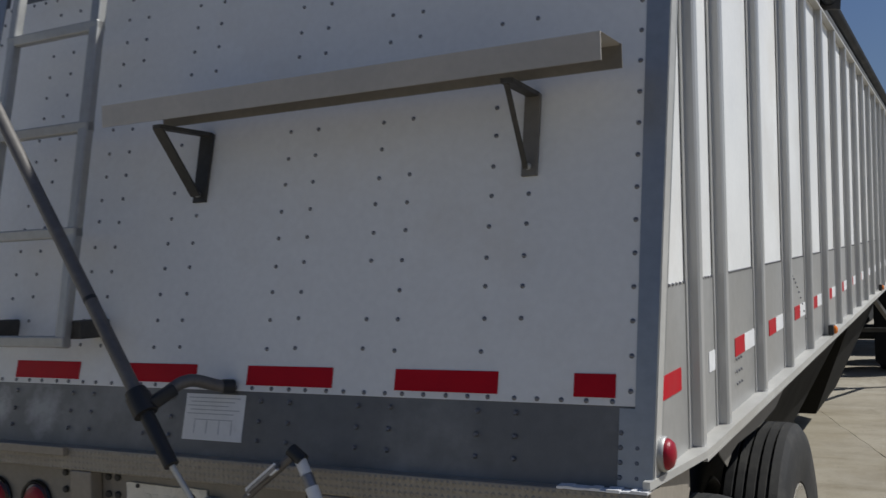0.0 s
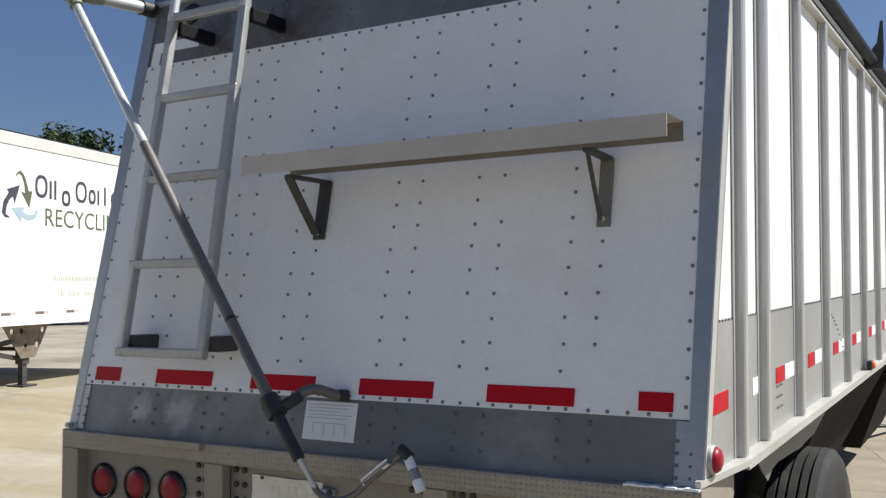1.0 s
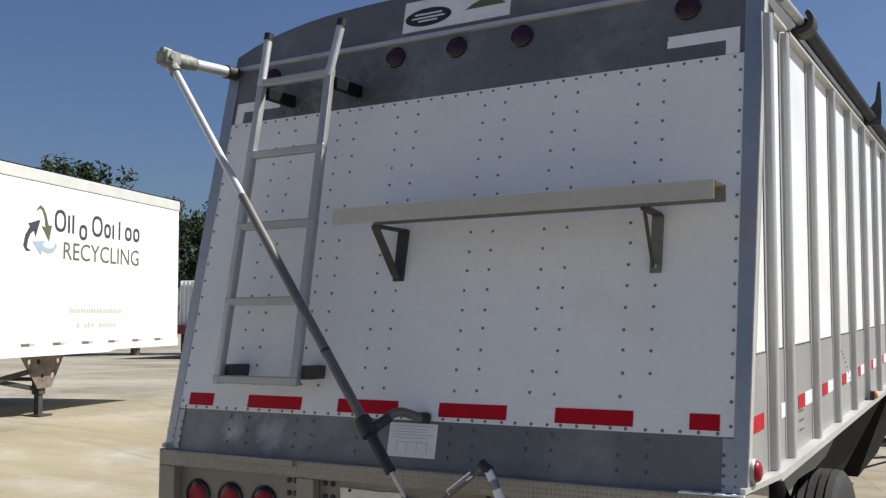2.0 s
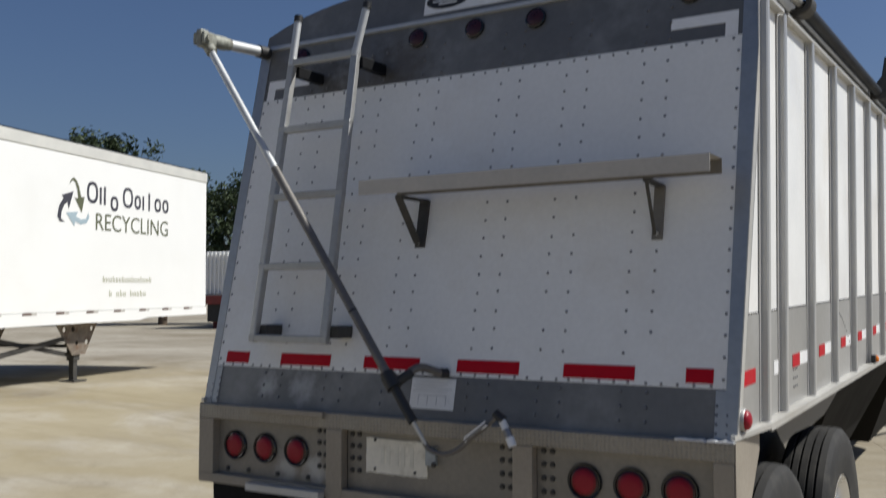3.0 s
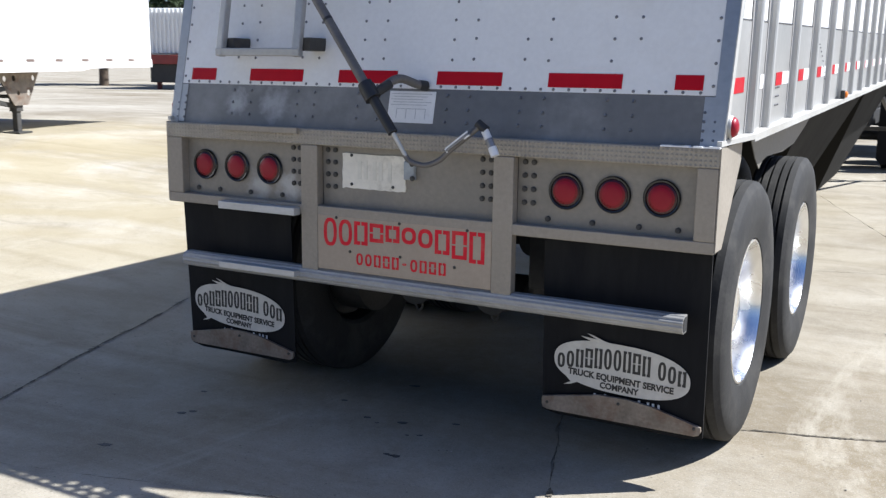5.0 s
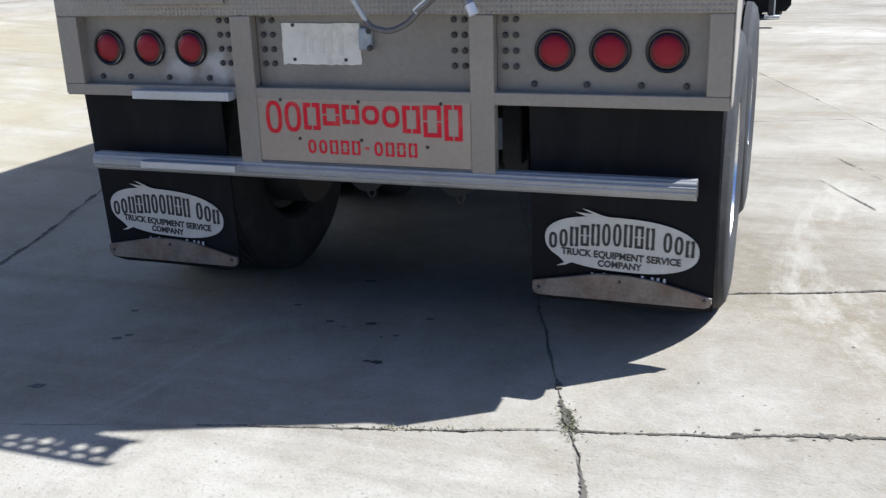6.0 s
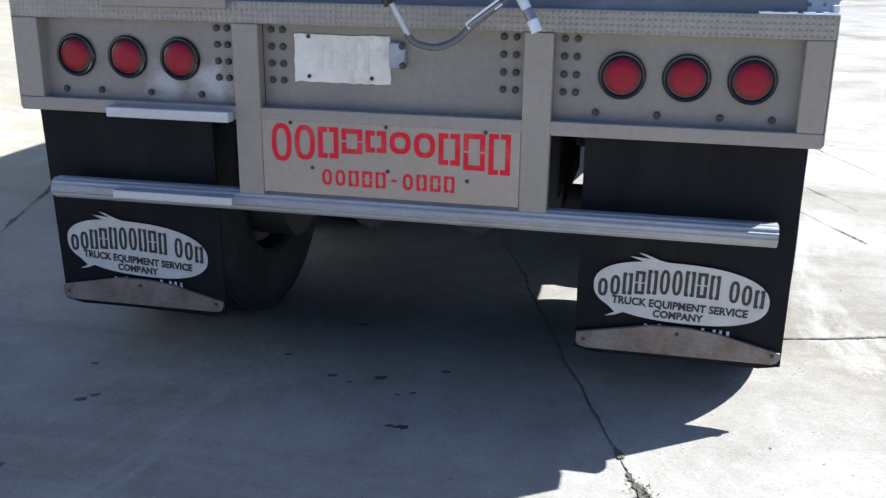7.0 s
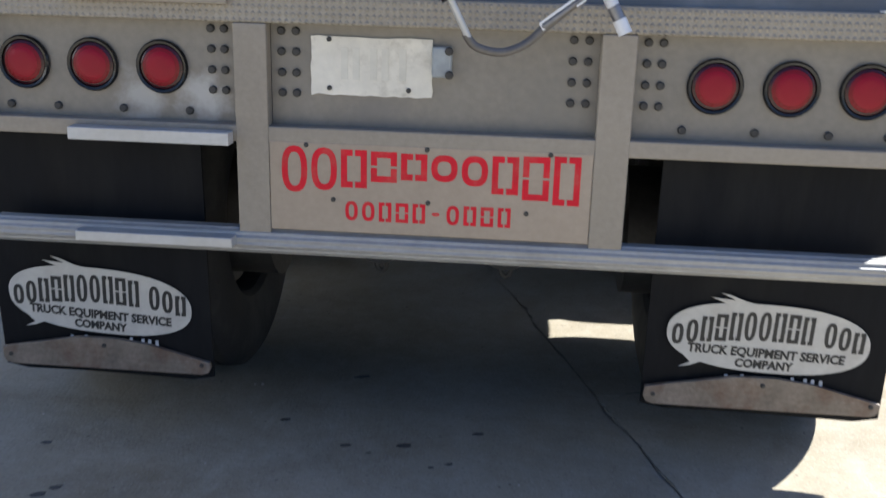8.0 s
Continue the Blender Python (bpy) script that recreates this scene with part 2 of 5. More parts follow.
red_paint = surface("red_stencil_paint", (0.64, 0.02, 0.035), 0.6, var=0.12, scale=12, bump=0.02, dirt=(0.42, 0.2, 0.14), dirt_amount=0.35, dirt_scale=14, spec=0.15)
red_tape = surface("red_reflective_tape", (0.42, 0.004, 0.014), 0.45, var=0.08, scale=10, fine=200, bump=0.03, spec=0.15)
white_tape = surface("white_reflective_tape", (0.8, 0.8, 0.8), 0.35, var=0.05, scale=10, fine=200, bump=0.03)
lens_red = surface("red_lens", (0.27, 0.003, 0.016), 0.35, var=0.06, scale=20, fine=260, bump=0.12, spec=0.3)
lens_dark = surface("dark_red_lens", (0.035, 0.002, 0.005), 0.15, var=0.1, scale=20, fine=200, bump=0.05)
lens_marker = surface("marker_lens", (0.035, 0.005, 0.007), 0.3, var=0.1, scale=20, fine=200, bump=0.05)
lens_mid = surface("deep_red_lens", (0.19, 0.004, 0.01), 0.3, var=0.08, scale=20, fine=220, bump=0.08, spec=0.3)
lens_amber = surface("amber_lens", (0.75, 0.2, 0.02), 0.2, var=0.05, bump=0.05)
grommet_black = surface("grommet_rubber", (0.012, 0.012, 0.012), 0.18, var=0.1, bump=0.02)
rod_brown = surface("oxidised_rod", (0.15, 0.14, 0.13), 0.55, 0.4, var=0.2, scale=9, bump=0.06)
crank_grey = surface("crank_grey_steel", (0.24, 0.24, 0.25), 0.4, 0.7, var=0.2, scale=14, bump=0.05)
rivet_metal = surface("rivet_dark", (0.2, 0.2, 0.21), 0.4, 0.7, var=0.1, bump=0)
paper = surface("label_paper", (0.72, 0.73, 0.74), 0.6, var=0.06, scale=8, bump=0.02, dirt=(0.5, 0.5, 0.5), dirt_amount=0.4, dirt_scale=12)
label_grey = surface("label_print", (0.42, 0.44, 0.47), 0.6, var=0.05, bump=0)
plate_white = surface("worn_plate", (0.74, 0.7, 0.6), 0.5, var=0.08, scale=9, bump=0.05, dirt=(0.4, 0.36, 0.28), dirt_amount=0.85, dirt_scale=11)
tarp_black = surface("tarp_vinyl", (0.012, 0.015, 0.021), 0.6, var=0.2, scale=3, bump=0.1, spec=0.2)
olive = surface("logo_olive", (0.1, 0.11, 0.06), 0.6, var=0.05, bump=0)
charcoal = surface("logo_charcoal", (0.045, 0.045, 0.06), 0.6, var=0.05, bump=0)
slate = surface("logo_slate", (0.33, 0.42, 0.47), 0.6, var=0.05, bump=0)
red_frame = surface("oxide_red_frame", (0.2, 0.035, 0.03), 0.6, var=0.2, scale=3, bump=0.1)
concrete = yard_concrete("concrete", 0.05)
joint_dirt = surface("joint_dirt", (0.1, 0.088, 0.068), 0.95, var=0.3, scale=4, fine=50, bump=0.4, spec=0.2)
far_ground = yard_concrete("far_concrete", 0.0)
stain_dark = surface("oil_stain", (0.05, 0.047, 0.043), 0.6, var=0.3, scale=30, bump=0.1)
weed = surface("weed_green", (0.13, 0.13, 0.06), 0.8, var=0.3, scale=30, bump=0)
# near-black base holds the deep shade below the trailer body
hopper_metal = surface("shaded_hopper", (0.011, 0.0106, 0.0098), 0.8, 0.0, var=0.2, scale=1.5, bump=0.03, spec=0.1)
faded_olive = surface("faded_print_olive", (0.42, 0.42, 0.3), 0.6, var=0.1, scale=20, bump=0)
leaf = surface("tree_leaf", (0.042, 0.062, 0.026), 0.6, var=0.45, scale=1.5, bump=0, spec=0.3)
stone_grey = surface("stone_chip", (0.3, 0.275, 0.24), 0.9, var=0.5, scale=3, bump=0.1)
bark = surface("bark", (0.12, 0.09, 0.065), 0.9, var=0.3, scale=6, bump=0.3)


# ---- mesh helpers ----
def to_mesh(bm, name, smooth=False):
    me = bpy.data.meshes.new(name)
    bmesh.ops.recalc_face_normals(bm, faces=bm.faces)
    bm.to_mesh(me)
    bm.free()
    if smooth:
        for p in me.polygons:
            p.use_smooth = True
        me.set_sharp_from_angle(angle=radians(38))
    return me


def part(name, shape, material, parent, label="", m=None, smooth=False):
    """One mesh object under a thing or a part."""
    me = shape if isinstance(shape, bpy.types.Mesh) else to_mesh(shape, name, smooth)
    if material and not me.materials:
        me.materials.append(material)
    ob = new(name, me)
    ob.parent = parent
    if m is not None:
        ob.matrix_basis = m
    return tagged(ob, label)


def group(name, parent, label="", m=None):
    """A part that only holds its pieces together."""
    ob = new(name)
    ob.parent = parent
    if m is not None:
        ob.matrix_basis = m
    return tagged(ob, label)


def thing(name, label, category, m=None, group="", kind=""):
    ob = new(name)
    if m is not None:
        ob.matrix_basis = m
    return tagged(ob, label, category, group, kind)


def box(bm, x0, x1, y0, y1, z0, z1, bevel=0.0):
    made = bmesh.ops.create_cube(bm, size=1, matrix=Matrix.Translation(((x0 + x1) / 2, (y0 + y1) / 2, (z0 + z1) / 2)) @ Matrix.Diagonal((x1 - x0, y1 - y0, z1 - z0, 1)))
    if bevel:
        edges = {e for v in made["verts"] for e in v.link_edges}
        bmesh.ops.bevel(bm, geom=list(edges), offset=bevel, segments=2, affect="EDGES", profile=0.5)
    return bm


def boxed(*a, bevel=0.0):
    return box(bmesh.new(), *a, bevel=bevel)


def bar(bm, p, q, r, seg=10, r2=None):
    """A round bar from p to q."""
    p, q = Vector(p), Vector(q)
    way = q - p
    m = Matrix.Translation((p + q) / 2) @ way.to_track_quat("Z", "Y").to_matrix().to_4x4()
    bmesh.ops.create_cone(bm, cap_ends=True, segments=seg, radius1=r, radius2=r if r2 is None else r2, depth=way.length, matrix=m)
    return bm


def beam(bm, p, q, w, h, bevel=0.0):
    """A square bar from p to q."""
    p, q = Vector(p), Vector(q)
    way = q - p
    m = Matrix.Translation((p + q) / 2) @ way.to_track_quat("Z", "Y").to_matrix().to_4x4() @ Matrix.Diagonal((w, h, way.length, 1))
    made = bmesh.ops.create_cube(bm, size=1, matrix=m)
    if bevel:
        bmesh.ops.bevel(bm, geom=list({e for v in made["verts"] for e in v.link_edges}), offset=bevel, segments=2, affect="EDGES", profile=0.5)
    return bm


def hose(points, r, seg=10, steps=5):
    """A bent tube through points, rounded at the bends."""
    pts = [Vector(p) for p in points]
    path = []
    for i in range(len(pts) - 1):
        a, b, c, d = pts[max(i - 1, 0)], pts[i], pts[i + 1], pts[min(i + 2, len(pts) - 1)]
        for k in range(steps):
            t = k / steps
            path.append(0.5 * (2 * b + (c - a) * t + (2 * a - 5 * b + 4 * c - d) * t * t + (3 * b - a - 3 * c + d) * t ** 3))
    path.append(pts[-1])
    bm, rings = bmesh.new(), []
    side = None
    for i, p in enumerate(path):
        way = (path[min(i + 1, len(path) - 1)] - path[max(i - 1, 0)]).normalized()
        side = way.orthogonal().normalized() if side is None else (side - way * side.dot(way)).normalized()
        up = way.cross(side)
        rings.append([bm.verts.new(p + r * (math.cos(2 * math.pi * k / seg) * side + math.sin(2 * math.pi * k / seg) * up)) for k in range(seg)])
    for a, b in zip(rings, rings[1:]):
        for k in range(seg):
            bm.faces.new((a[k], a[(k + 1) % seg], b[(k + 1) % seg], b[k]))
    bm.faces.new(rings[0]), bm.faces.new(rings[-1])
    return bm


def prism(outline, depth, bm=None, z=0.0, bevel=0.0):
    """A plate of the outline (x, y), from height z to z + depth."""
    bm = bm or bmesh.new()
    lo = [bm.verts.new((x, y, z)) for x, y in outline]
    hi = [bm.verts.new((x, y, z + depth)) for x, y in outline]
    n = len(lo)
    bm.faces.new(lo), bm.faces.new(hi)
    rim = [bm.faces.new((lo[i], lo[(i + 1) % n], hi[(i + 1) % n], hi[i])) for i in range(n)]
    if bevel:
        bmesh.ops.bevel(bm, geom=[e for e in bm.edges if all(v in hi for v in e.verts)], offset=bevel, segments=2, affect="EDGES", profile=0.5)
    return bm


def lathe(profile, seg=32, bm=None):
    """Turns a profile (radius, height) round the x axis, height along x."""
    bm = bm or bmesh.new()
    rings = []
    for r, h in profile:
        rings.append([bm.verts.new((h, r * math.cos(2 * math.pi * k / seg), r * math.sin(2 * math.pi * k / seg))) for k in range(seg)] if r > 1e-5 else [bm.verts.new((h, 0, 0))])
    for a, b in zip(rings, rings[1:]):
        for k in range(seg):
            j = (k + 1) % seg
            if len(a) == 1 and len(b) == 1:
                continue
            if len(a) == 1:
                bm.faces.new((a[0], b[j], b[k]))
            elif len(b) == 1:
                bm.faces.new((a[k], a[j], b[0]))
            else:
                bm.faces.new((a[k], a[j], b[j], b[k]))
    return bm


def words(text, size, width=None, thick=0.001, squash=1.0, bold=0.0):
    """Raised letters as a mesh in the xy plane, centred, facing +z."""
    cu = bpy.data.curves.new("letters", "FONT")
    cu.body, cu.size, cu.extrude, cu.offset = text, size, thick / 2, bold
    cu.align_x, cu.align_y, cu.resolution_u = "CENTER", "CENTER", 3
    ob = new("letters", cu)
    bpy.context.view_layer.update()
    me = bpy.data.meshes.new_from_object(ob.evaluated_get(bpy.context.evaluated_depsgraph_get()))
    bpy.data.objects.remove(ob)
    xs = [v.co.x for v in me.vertices]
    mid, span = (max(xs) + min(xs)) / 2, max(xs) - min(xs)
    k = width / span if width else 1.0
    for v in me.vertices:
        v.co.x, v.co.y = (v.co.x - mid) * k, v.co.y * squash
    return me


def block(x0, x1, y0, y1, w, depth=0.001, kind=0):
    """A plain shape in place of one character of a trade name: a broken frame, a bar or a ring."""
    bm = bmesh.new()
    if kind == 2:
        bars = [(x0, x0 + w, y0, y1)]
    elif kind == 0:
        m = (x0 + x1) / 2
        bars = [(x0, x0 + w, y0, y1), (x1 - w, x1, y0, y1)]
        bars += [(p, q, c, c + w) for c in (y0, y1 - w) for p, q in ((x0 + w, m - 0.2 * w), (m + 0.2 * w, x1 - w))]
    else:
        m = (y0 + y1) / 2
        bars = [(x0, x1, y0, y0 + w), (x0, x1, y1 - w, y1)]
        bars += [(c, c + w, p, q) for c in (x0, x1 - w) for p, q in ((y0 + w, m - 0.2 * w), (m + 0.2 * w, y1 - w))]
    if kind == 3:
        bars = []
        rings = []
        for k, z in ((0.0, 0.0), (0.0, depth), (w, depth), (w, 0.0)):
            rx, ry = (x1 - x0) / 2 - k, (y1 - y0) / 2 - k
            rings.append([bm.verts.new(((x0 + x1) / 2 + rx * math.copysign(abs(math.cos(a)) ** 0.8, math.cos(a)), (y0 + y1) / 2 + ry * math.copysign(abs(math.sin(a)) ** 0.8, math.sin(a)), z)) for a in [math.pi * j / 10 for j in range(20)]])
        for p, q in zip(rings, rings[1:]):
            for j in range(20):
                bm.faces.new((p[j], p[(j + 1) % 20], q[(j + 1) % 20], q[j]))
    for a, b, c, d in bars:
        if b - a > 0.0005 and d - c > 0.0005:
            box(bm, a, b, c, d, 0.0, depth)
    return bm


def blocks(name, parent, spans, w, material, m, depth=0.001):
    for i, (x0, x1, y0, y1) in enumerate(spans):
        part(name, block(x0, x1, y0, y1, min(w, 0.4 * (x1 - x0), 0.4 * (y1 - y0)), depth, (3, 3, 0, 1, 0)[i % 5]), material, parent, m=m)


# ---- ground: one sheet to the horizon, with concrete slabs ----
AX, AY = Vector((math.cos(radians(18)), math.sin(radians(18)))), Vector((-math.sin(radians(18)), math.cos(radians(18))))


def wander(a, b):
    """How far a joint between slabs strays from its straight line."""
    return 0.02 * noise.noise(Vector((a * 1.7, b * 1.7, 0))) + 0.01 * noise.noise(Vector((a * 6.0, b * 6.0, 2.0)))


def lift(x, y):
    """The yard rises steadily towards the parked trailers and levels off behind them."""
    d = min(max(-1.6 - x, 0.0), 10.2)
    return 0.0465 * (d * d / 1.6 if d < 0.8 else d - 0.4)


def make_ground():
    bm = bmesh.new()
    xs = [-3000, -600, -200, -90, -60] + [-40 + 2 * i for i in range(36)] + [40, 60, 90, 200, 600, 3000]
    ys = [-3000, -600, -200, -60] + [-30 + 5 * i for i in range(25)] + [110, 160, 300, 700, 3000]
    grid = [[bm.verts.new((x, y, lift(x, y) - 0.006)) for y in ys] for x in xs]
    for i in range(len(xs) - 1):
        for j in range(len(ys) - 1):
            bm.faces.new((grid[i][j], grid[i + 1][j], grid[i + 1][j + 1], grid[i][j + 1]))
    ob = new("ground", to_mesh(bm, "ground", True))
    ob.data.materials.append(far_ground)
    return tagged(ob, "pale worn concrete yard with dirt-filled joints", "ground", kind="structure")


ground = make_ground()


# ---- the hopper trailer ----
Y0, SLOPE, Z0 = 0.04, 0.225, 1.34
TH = math.atan(SLOPE)
# the leaning rear wall: u across, v up the slope, w outwards
REAR = Matrix(((1, 0, 0, 0), (0, math.sin(TH), -math.cos(TH), Y0), (0, math.cos(TH), math.sin(TH), Z0), (0, 0, 0, 1)))


def up(z):
    """Distance up the leaning wall for a height."""
    return (z - Z0) / math.cos(TH)


def wall_y(z):
    return Y0 + SLOPE * (z - Z0)


trailer = thing("hopper_trailer", "white and bare-aluminium grain hopper trailer, riveted, parked on concrete", "trailer", pose(0, 0, -0.02))
LENGTH = 15.1
HALF = 1.28
RAKE, FLARE = 0.03, 0.012


def raked(bm):
    """The body rises a little towards the front, and its sides lean slightly outwards."""
    for v in bm.verts:
        v.co.x += math.copysign(FLARE * max(v.co.z - 1.34, 0), v.co.x)
        v.co.z += RAKE * v.co.y
    return bm



def rear_plate(name, u0, u1, z0, z1, material, w0, w1, label="", bevel=0.0, parent=trailer):
    bm = boxed(u0, u1, up(z0), up(z1), w0, w1, bevel=bevel)
    return part(name, bm, material, parent, label, REAR)


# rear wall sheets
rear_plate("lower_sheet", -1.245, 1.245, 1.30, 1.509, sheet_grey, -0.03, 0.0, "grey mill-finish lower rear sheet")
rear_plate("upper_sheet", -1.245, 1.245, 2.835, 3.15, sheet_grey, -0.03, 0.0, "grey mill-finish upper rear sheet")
white_wall = rear_plate("white_sheet", -1.238, 1.238, 1.499, 2.855, white_paint, -0.03, 0.003, "white painted riveted rear sheet")
for s in (-1, 1):
    part("corner_post", prism([(s * 1.2365, up(1.32)), (s * 1.281, up(1.32)), (s * 1.304, up(3.15)), (s * 1.2365, up(3.15))], 0.066, z=-0.06), aluminium, trailer, m=REAR)
    u0, u1 = sorted((s * 1.2, s * 1.2455))
    # bolting strip below the white sheet
    rear_plate("corner_strip", u0, u1, 1.325, 1.494, aluminium, 0.0005, 0.004)
    u0, u1 = sorted((s * 0.946, s * 1.218))
    rear_plate("reflective_strip", u0, u1, 2.915, 2.962, white_tape, 0.0, 0.002)
    u0, u1 = sorted((s * 1.168, s * 1.218))
    rear_plate("reflective_strip", u0, u1, 2.857, 2.9145, white_tape, 0.0, 0.002)

# arched bulkhead above the wall
arch = [(HALF * (k / 12), up(3.22 + 0.155 * (1 - abs(k / 12) ** 4))) for k in range(12, -13, -1)]
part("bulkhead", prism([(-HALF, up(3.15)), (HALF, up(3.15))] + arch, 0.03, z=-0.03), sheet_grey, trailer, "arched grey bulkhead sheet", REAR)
rear_plate("ridge_trim", -1.283, 1.283, 3.138, 3.158, galvanised, 0.0005, 0.014)
# placard with two plain emblems
placard = rear_plate("placard", -0.29, 0.25, 3.185, 3.335, paper, 0.0005, 0.003, "white placard with dark oval emblem and green emblem")
oval = [(0.12 * math.cos(a), 0.045 * math.sin(a)) for a in [2 * math.pi * k / 28 for k in range(28)]]
part("emblem", prism([(x - 0.16, y + up(3.247)) for x, y in oval], 0.001, z=0.0035), ink_black, placard, "black oval emblem")
bm = bmesh.new()
for w, y in ((0.07, 0.012), (0.085, -0.006), (0.05, -0.022)):
    box(bm, -0.16 - w, -0.16 + w, up(3.247) + y, up(3.247) + y + 0.008, 0.0046, 0.0052)
tagged(part("print", bm, paper, placard, "pale unreadable bars"), kind="stuff")
part("emblem", prism([(0.13 + 0.1 * x / 0.12, up(3.245) + (0.04 * (1 - (x / 0.12) ** 2) if i else 0)) for i, x in [(1, 0.12), (1, 0.08), (1, 0.03), (1, -0.03), (1, -0.08), (1, -0.12), (0, -0.1), (0, 0.1)]], 0.001, z=0.0035), olive, placard, "green arched emblem")

# rivets: two columns on each hidden stud, and rows along the edges
def rivets(name, spots, r, h, material, parent=trailer, m=REAR):
    bm = bmesh.new()
    for u, v in spots:
        base = [bm.verts.new((u + r * math.cos(k * math.pi / 3), v + r * math.sin(k * math.pi / 3), 0.003)) for k in range(6)]
        top = [bm.verts.new((u + 0.55 * r * math.cos(k * math.pi / 3), v + 0.55 * r * math.sin(k * math.pi / 3), 0.003 + h)) for k in range(6)]
        bm.faces.new(top)
        for k in range(6):
            bm.faces.new((base[k], base[(k + 1) % 6], top[(k + 1) % 6], top[k]))
    ob = part(name, bm, material, parent, m=m, smooth=True)
    return tagged(ob, "rows of small domed rivets", kind="stuff")


COLUMNS = (-0.922, -0.822, -0.565, -0.475, -0.25, -0.148, 0.176, 0.274, 0.495, 0.593, 0.842, 0.944)
random.seed(4)
spots = [(u + random.gauss(0, 0.0015), up(1.618 + 0.0775 * k) + random.gauss(0, 0.002)) for u in COLUMNS for k in range(16) if random.random() > 0.03]
spots += [(s * 1.224, up(1.532 + 0.0785 * k)) for s in (-1, 1) for k in range(17)]
spots += [(-1.2 + 0.061 * k + random.gauss(0, 0.004), up(1.508)) for k in range(40)]
spots += [(-1.2 + 0.0615 * k + random.gauss(0, 0.003), up(2.842)) for k in range(40)]
rivet_mesh = to_mesh(lathe([(0.0064, 0.003), (0.0058, 0.0048), (0.0038, 0.0064), (0, 0.007)], 8), "rivet", True)
TO_FACE = pose(0, 0, 0, 0, -90, 0)
for u, v in spots:
    part("rivet", rivet_mesh, rivet_metal, white_wall, m=Matrix.Translation((u, v, 0)) @ TO_FACE)
spots = [(u, up(z)) for u in COLUMNS for z in (1.369, 1.42, 1.474)]
spots += [(s * u, up(1.345 + 0.032 * k)) for s in (-1, 1) for u, n in ((1.205, 4), (1.244, 3)) for k in range(n)]
spots += [(u, up(2.88 + 0.07 * k)) for u in COLUMNS for k in range(3)]
rivets("sheet_rivets", spots, 0.0072, 0.005, rivet_metal)

# red reflective tape along the foot of the white sheet
for a, b in ((-1.184, -1.04), (-0.84, -0.548), (-0.36, -0.068), (0.119, 0.408), (0.602, 0.893), (1.088, 1.189)):
    rear_plate("reflective_tape", a, b, 1.516, 1.569, red_tape, 0.0034, 0.0052)

# clearance lamps
for u in (-1.02, -0.305, 0.009, 0.322, 1.02):
    lamp = part("marker_lamp", lathe([(0.049, 0), (0.049, 0.012), (0.042, 0.016), (0.042, 0.002)], 20), grommet_black, trailer, "round clearance lamp with dark red lens",
                REAR @ Matrix.Translation((u, up(3.07), 0)) @ pose(0, 0, 0, 0, -90, 0), True)
    part("lens", lathe([(0.042, 0.004), (0.04, 0.015), (0.025, 0.022), (0, 0.024)], 20), lens_marker, lamp, smooth=True)

# paper label
label = rear_plate("sticker", -0.095, 0.122, 1.361, 1.488, paper, 0.0003, 0.0022, "white printed weight label with grey lines")
bm = bmesh.new()
for k in range(5):
    box(bm, -0.085 + 0.01 * (k % 2), 0.105 - 0.02 * (k % 3), up(1.476 - 0.011 * k), up(1.4785 - 0.011 * k), 0.0023, 0.0028)
for k in range(4):
    box(bm, -0.055 + 0.045 * k, -0.052 + 0.045 * k, up(1.378), up(1.415), 0.0023, 0.0028)
box(bm, -0.055, 0.085, up(1.416), up(1.4185), 0.0023, 0.0028)
tagged(part("print", bm, label_grey, label, "grey unreadable print lines"), kind="stuff")

# ---- ladder ----
ladder = group("ladder", trailer, "grey aluminium ladder with capped tips")


def lad(u, z, out=0.0):
    """A point of the ladder, which stands further off the wall towards its top."""
    k = (z - 1.62) / 1.62
    lean = 0.04 * k if u < -0.7 else 0.0
    return Vector((u + lean, wall_y(z) - (0.125 + 0.098 * k + out) / math.cos(TH), z))


for u, splay in ((-0.918, 0.0), (-0.502, 0.037)):
    part("ladder_rail", beam(bmesh.new(), lad(u, 1.622), lad(u, 3.0), 0.04, 0.032, 0.006), ladder_metal, ladder)
    part("grab_tube", bar(bmesh.new(), lad(u, 2.96, 0.005), lad(u + splay, 3.19, 0.005), 0.019, 14), galvanised, ladder, "bright round grab tube", smooth=True)
    part("cap", bar(bmesh.new(), lad(u + splay, 3.185, 0.005), lad(u + splay * 1.1, 3.217, 0.005), 0.022, 14), ink_black, ladder, "black plastic cap", smooth=True)
    for z in (1.675, 2.93):
        foot = lad(u + 0.02, z, -0.015)
        part("bracket", beam(bmesh.new(), (foot.x, wall_y(z), z), foot, 0.07 if z < 2 else 0.03, 0.055, 0.004), dark_steel if z < 2 else flap_rubber, ladder, "dark steel stand-off bracket")
for z in (1.641, 1.973, 2.305, 2.634, 2.975):
    part("rung", beam(bmesh.new(), lad(-0.938, z), lad(-0.482, z), 0.034, 0.034, 0.005), ladder_metal, ladder)

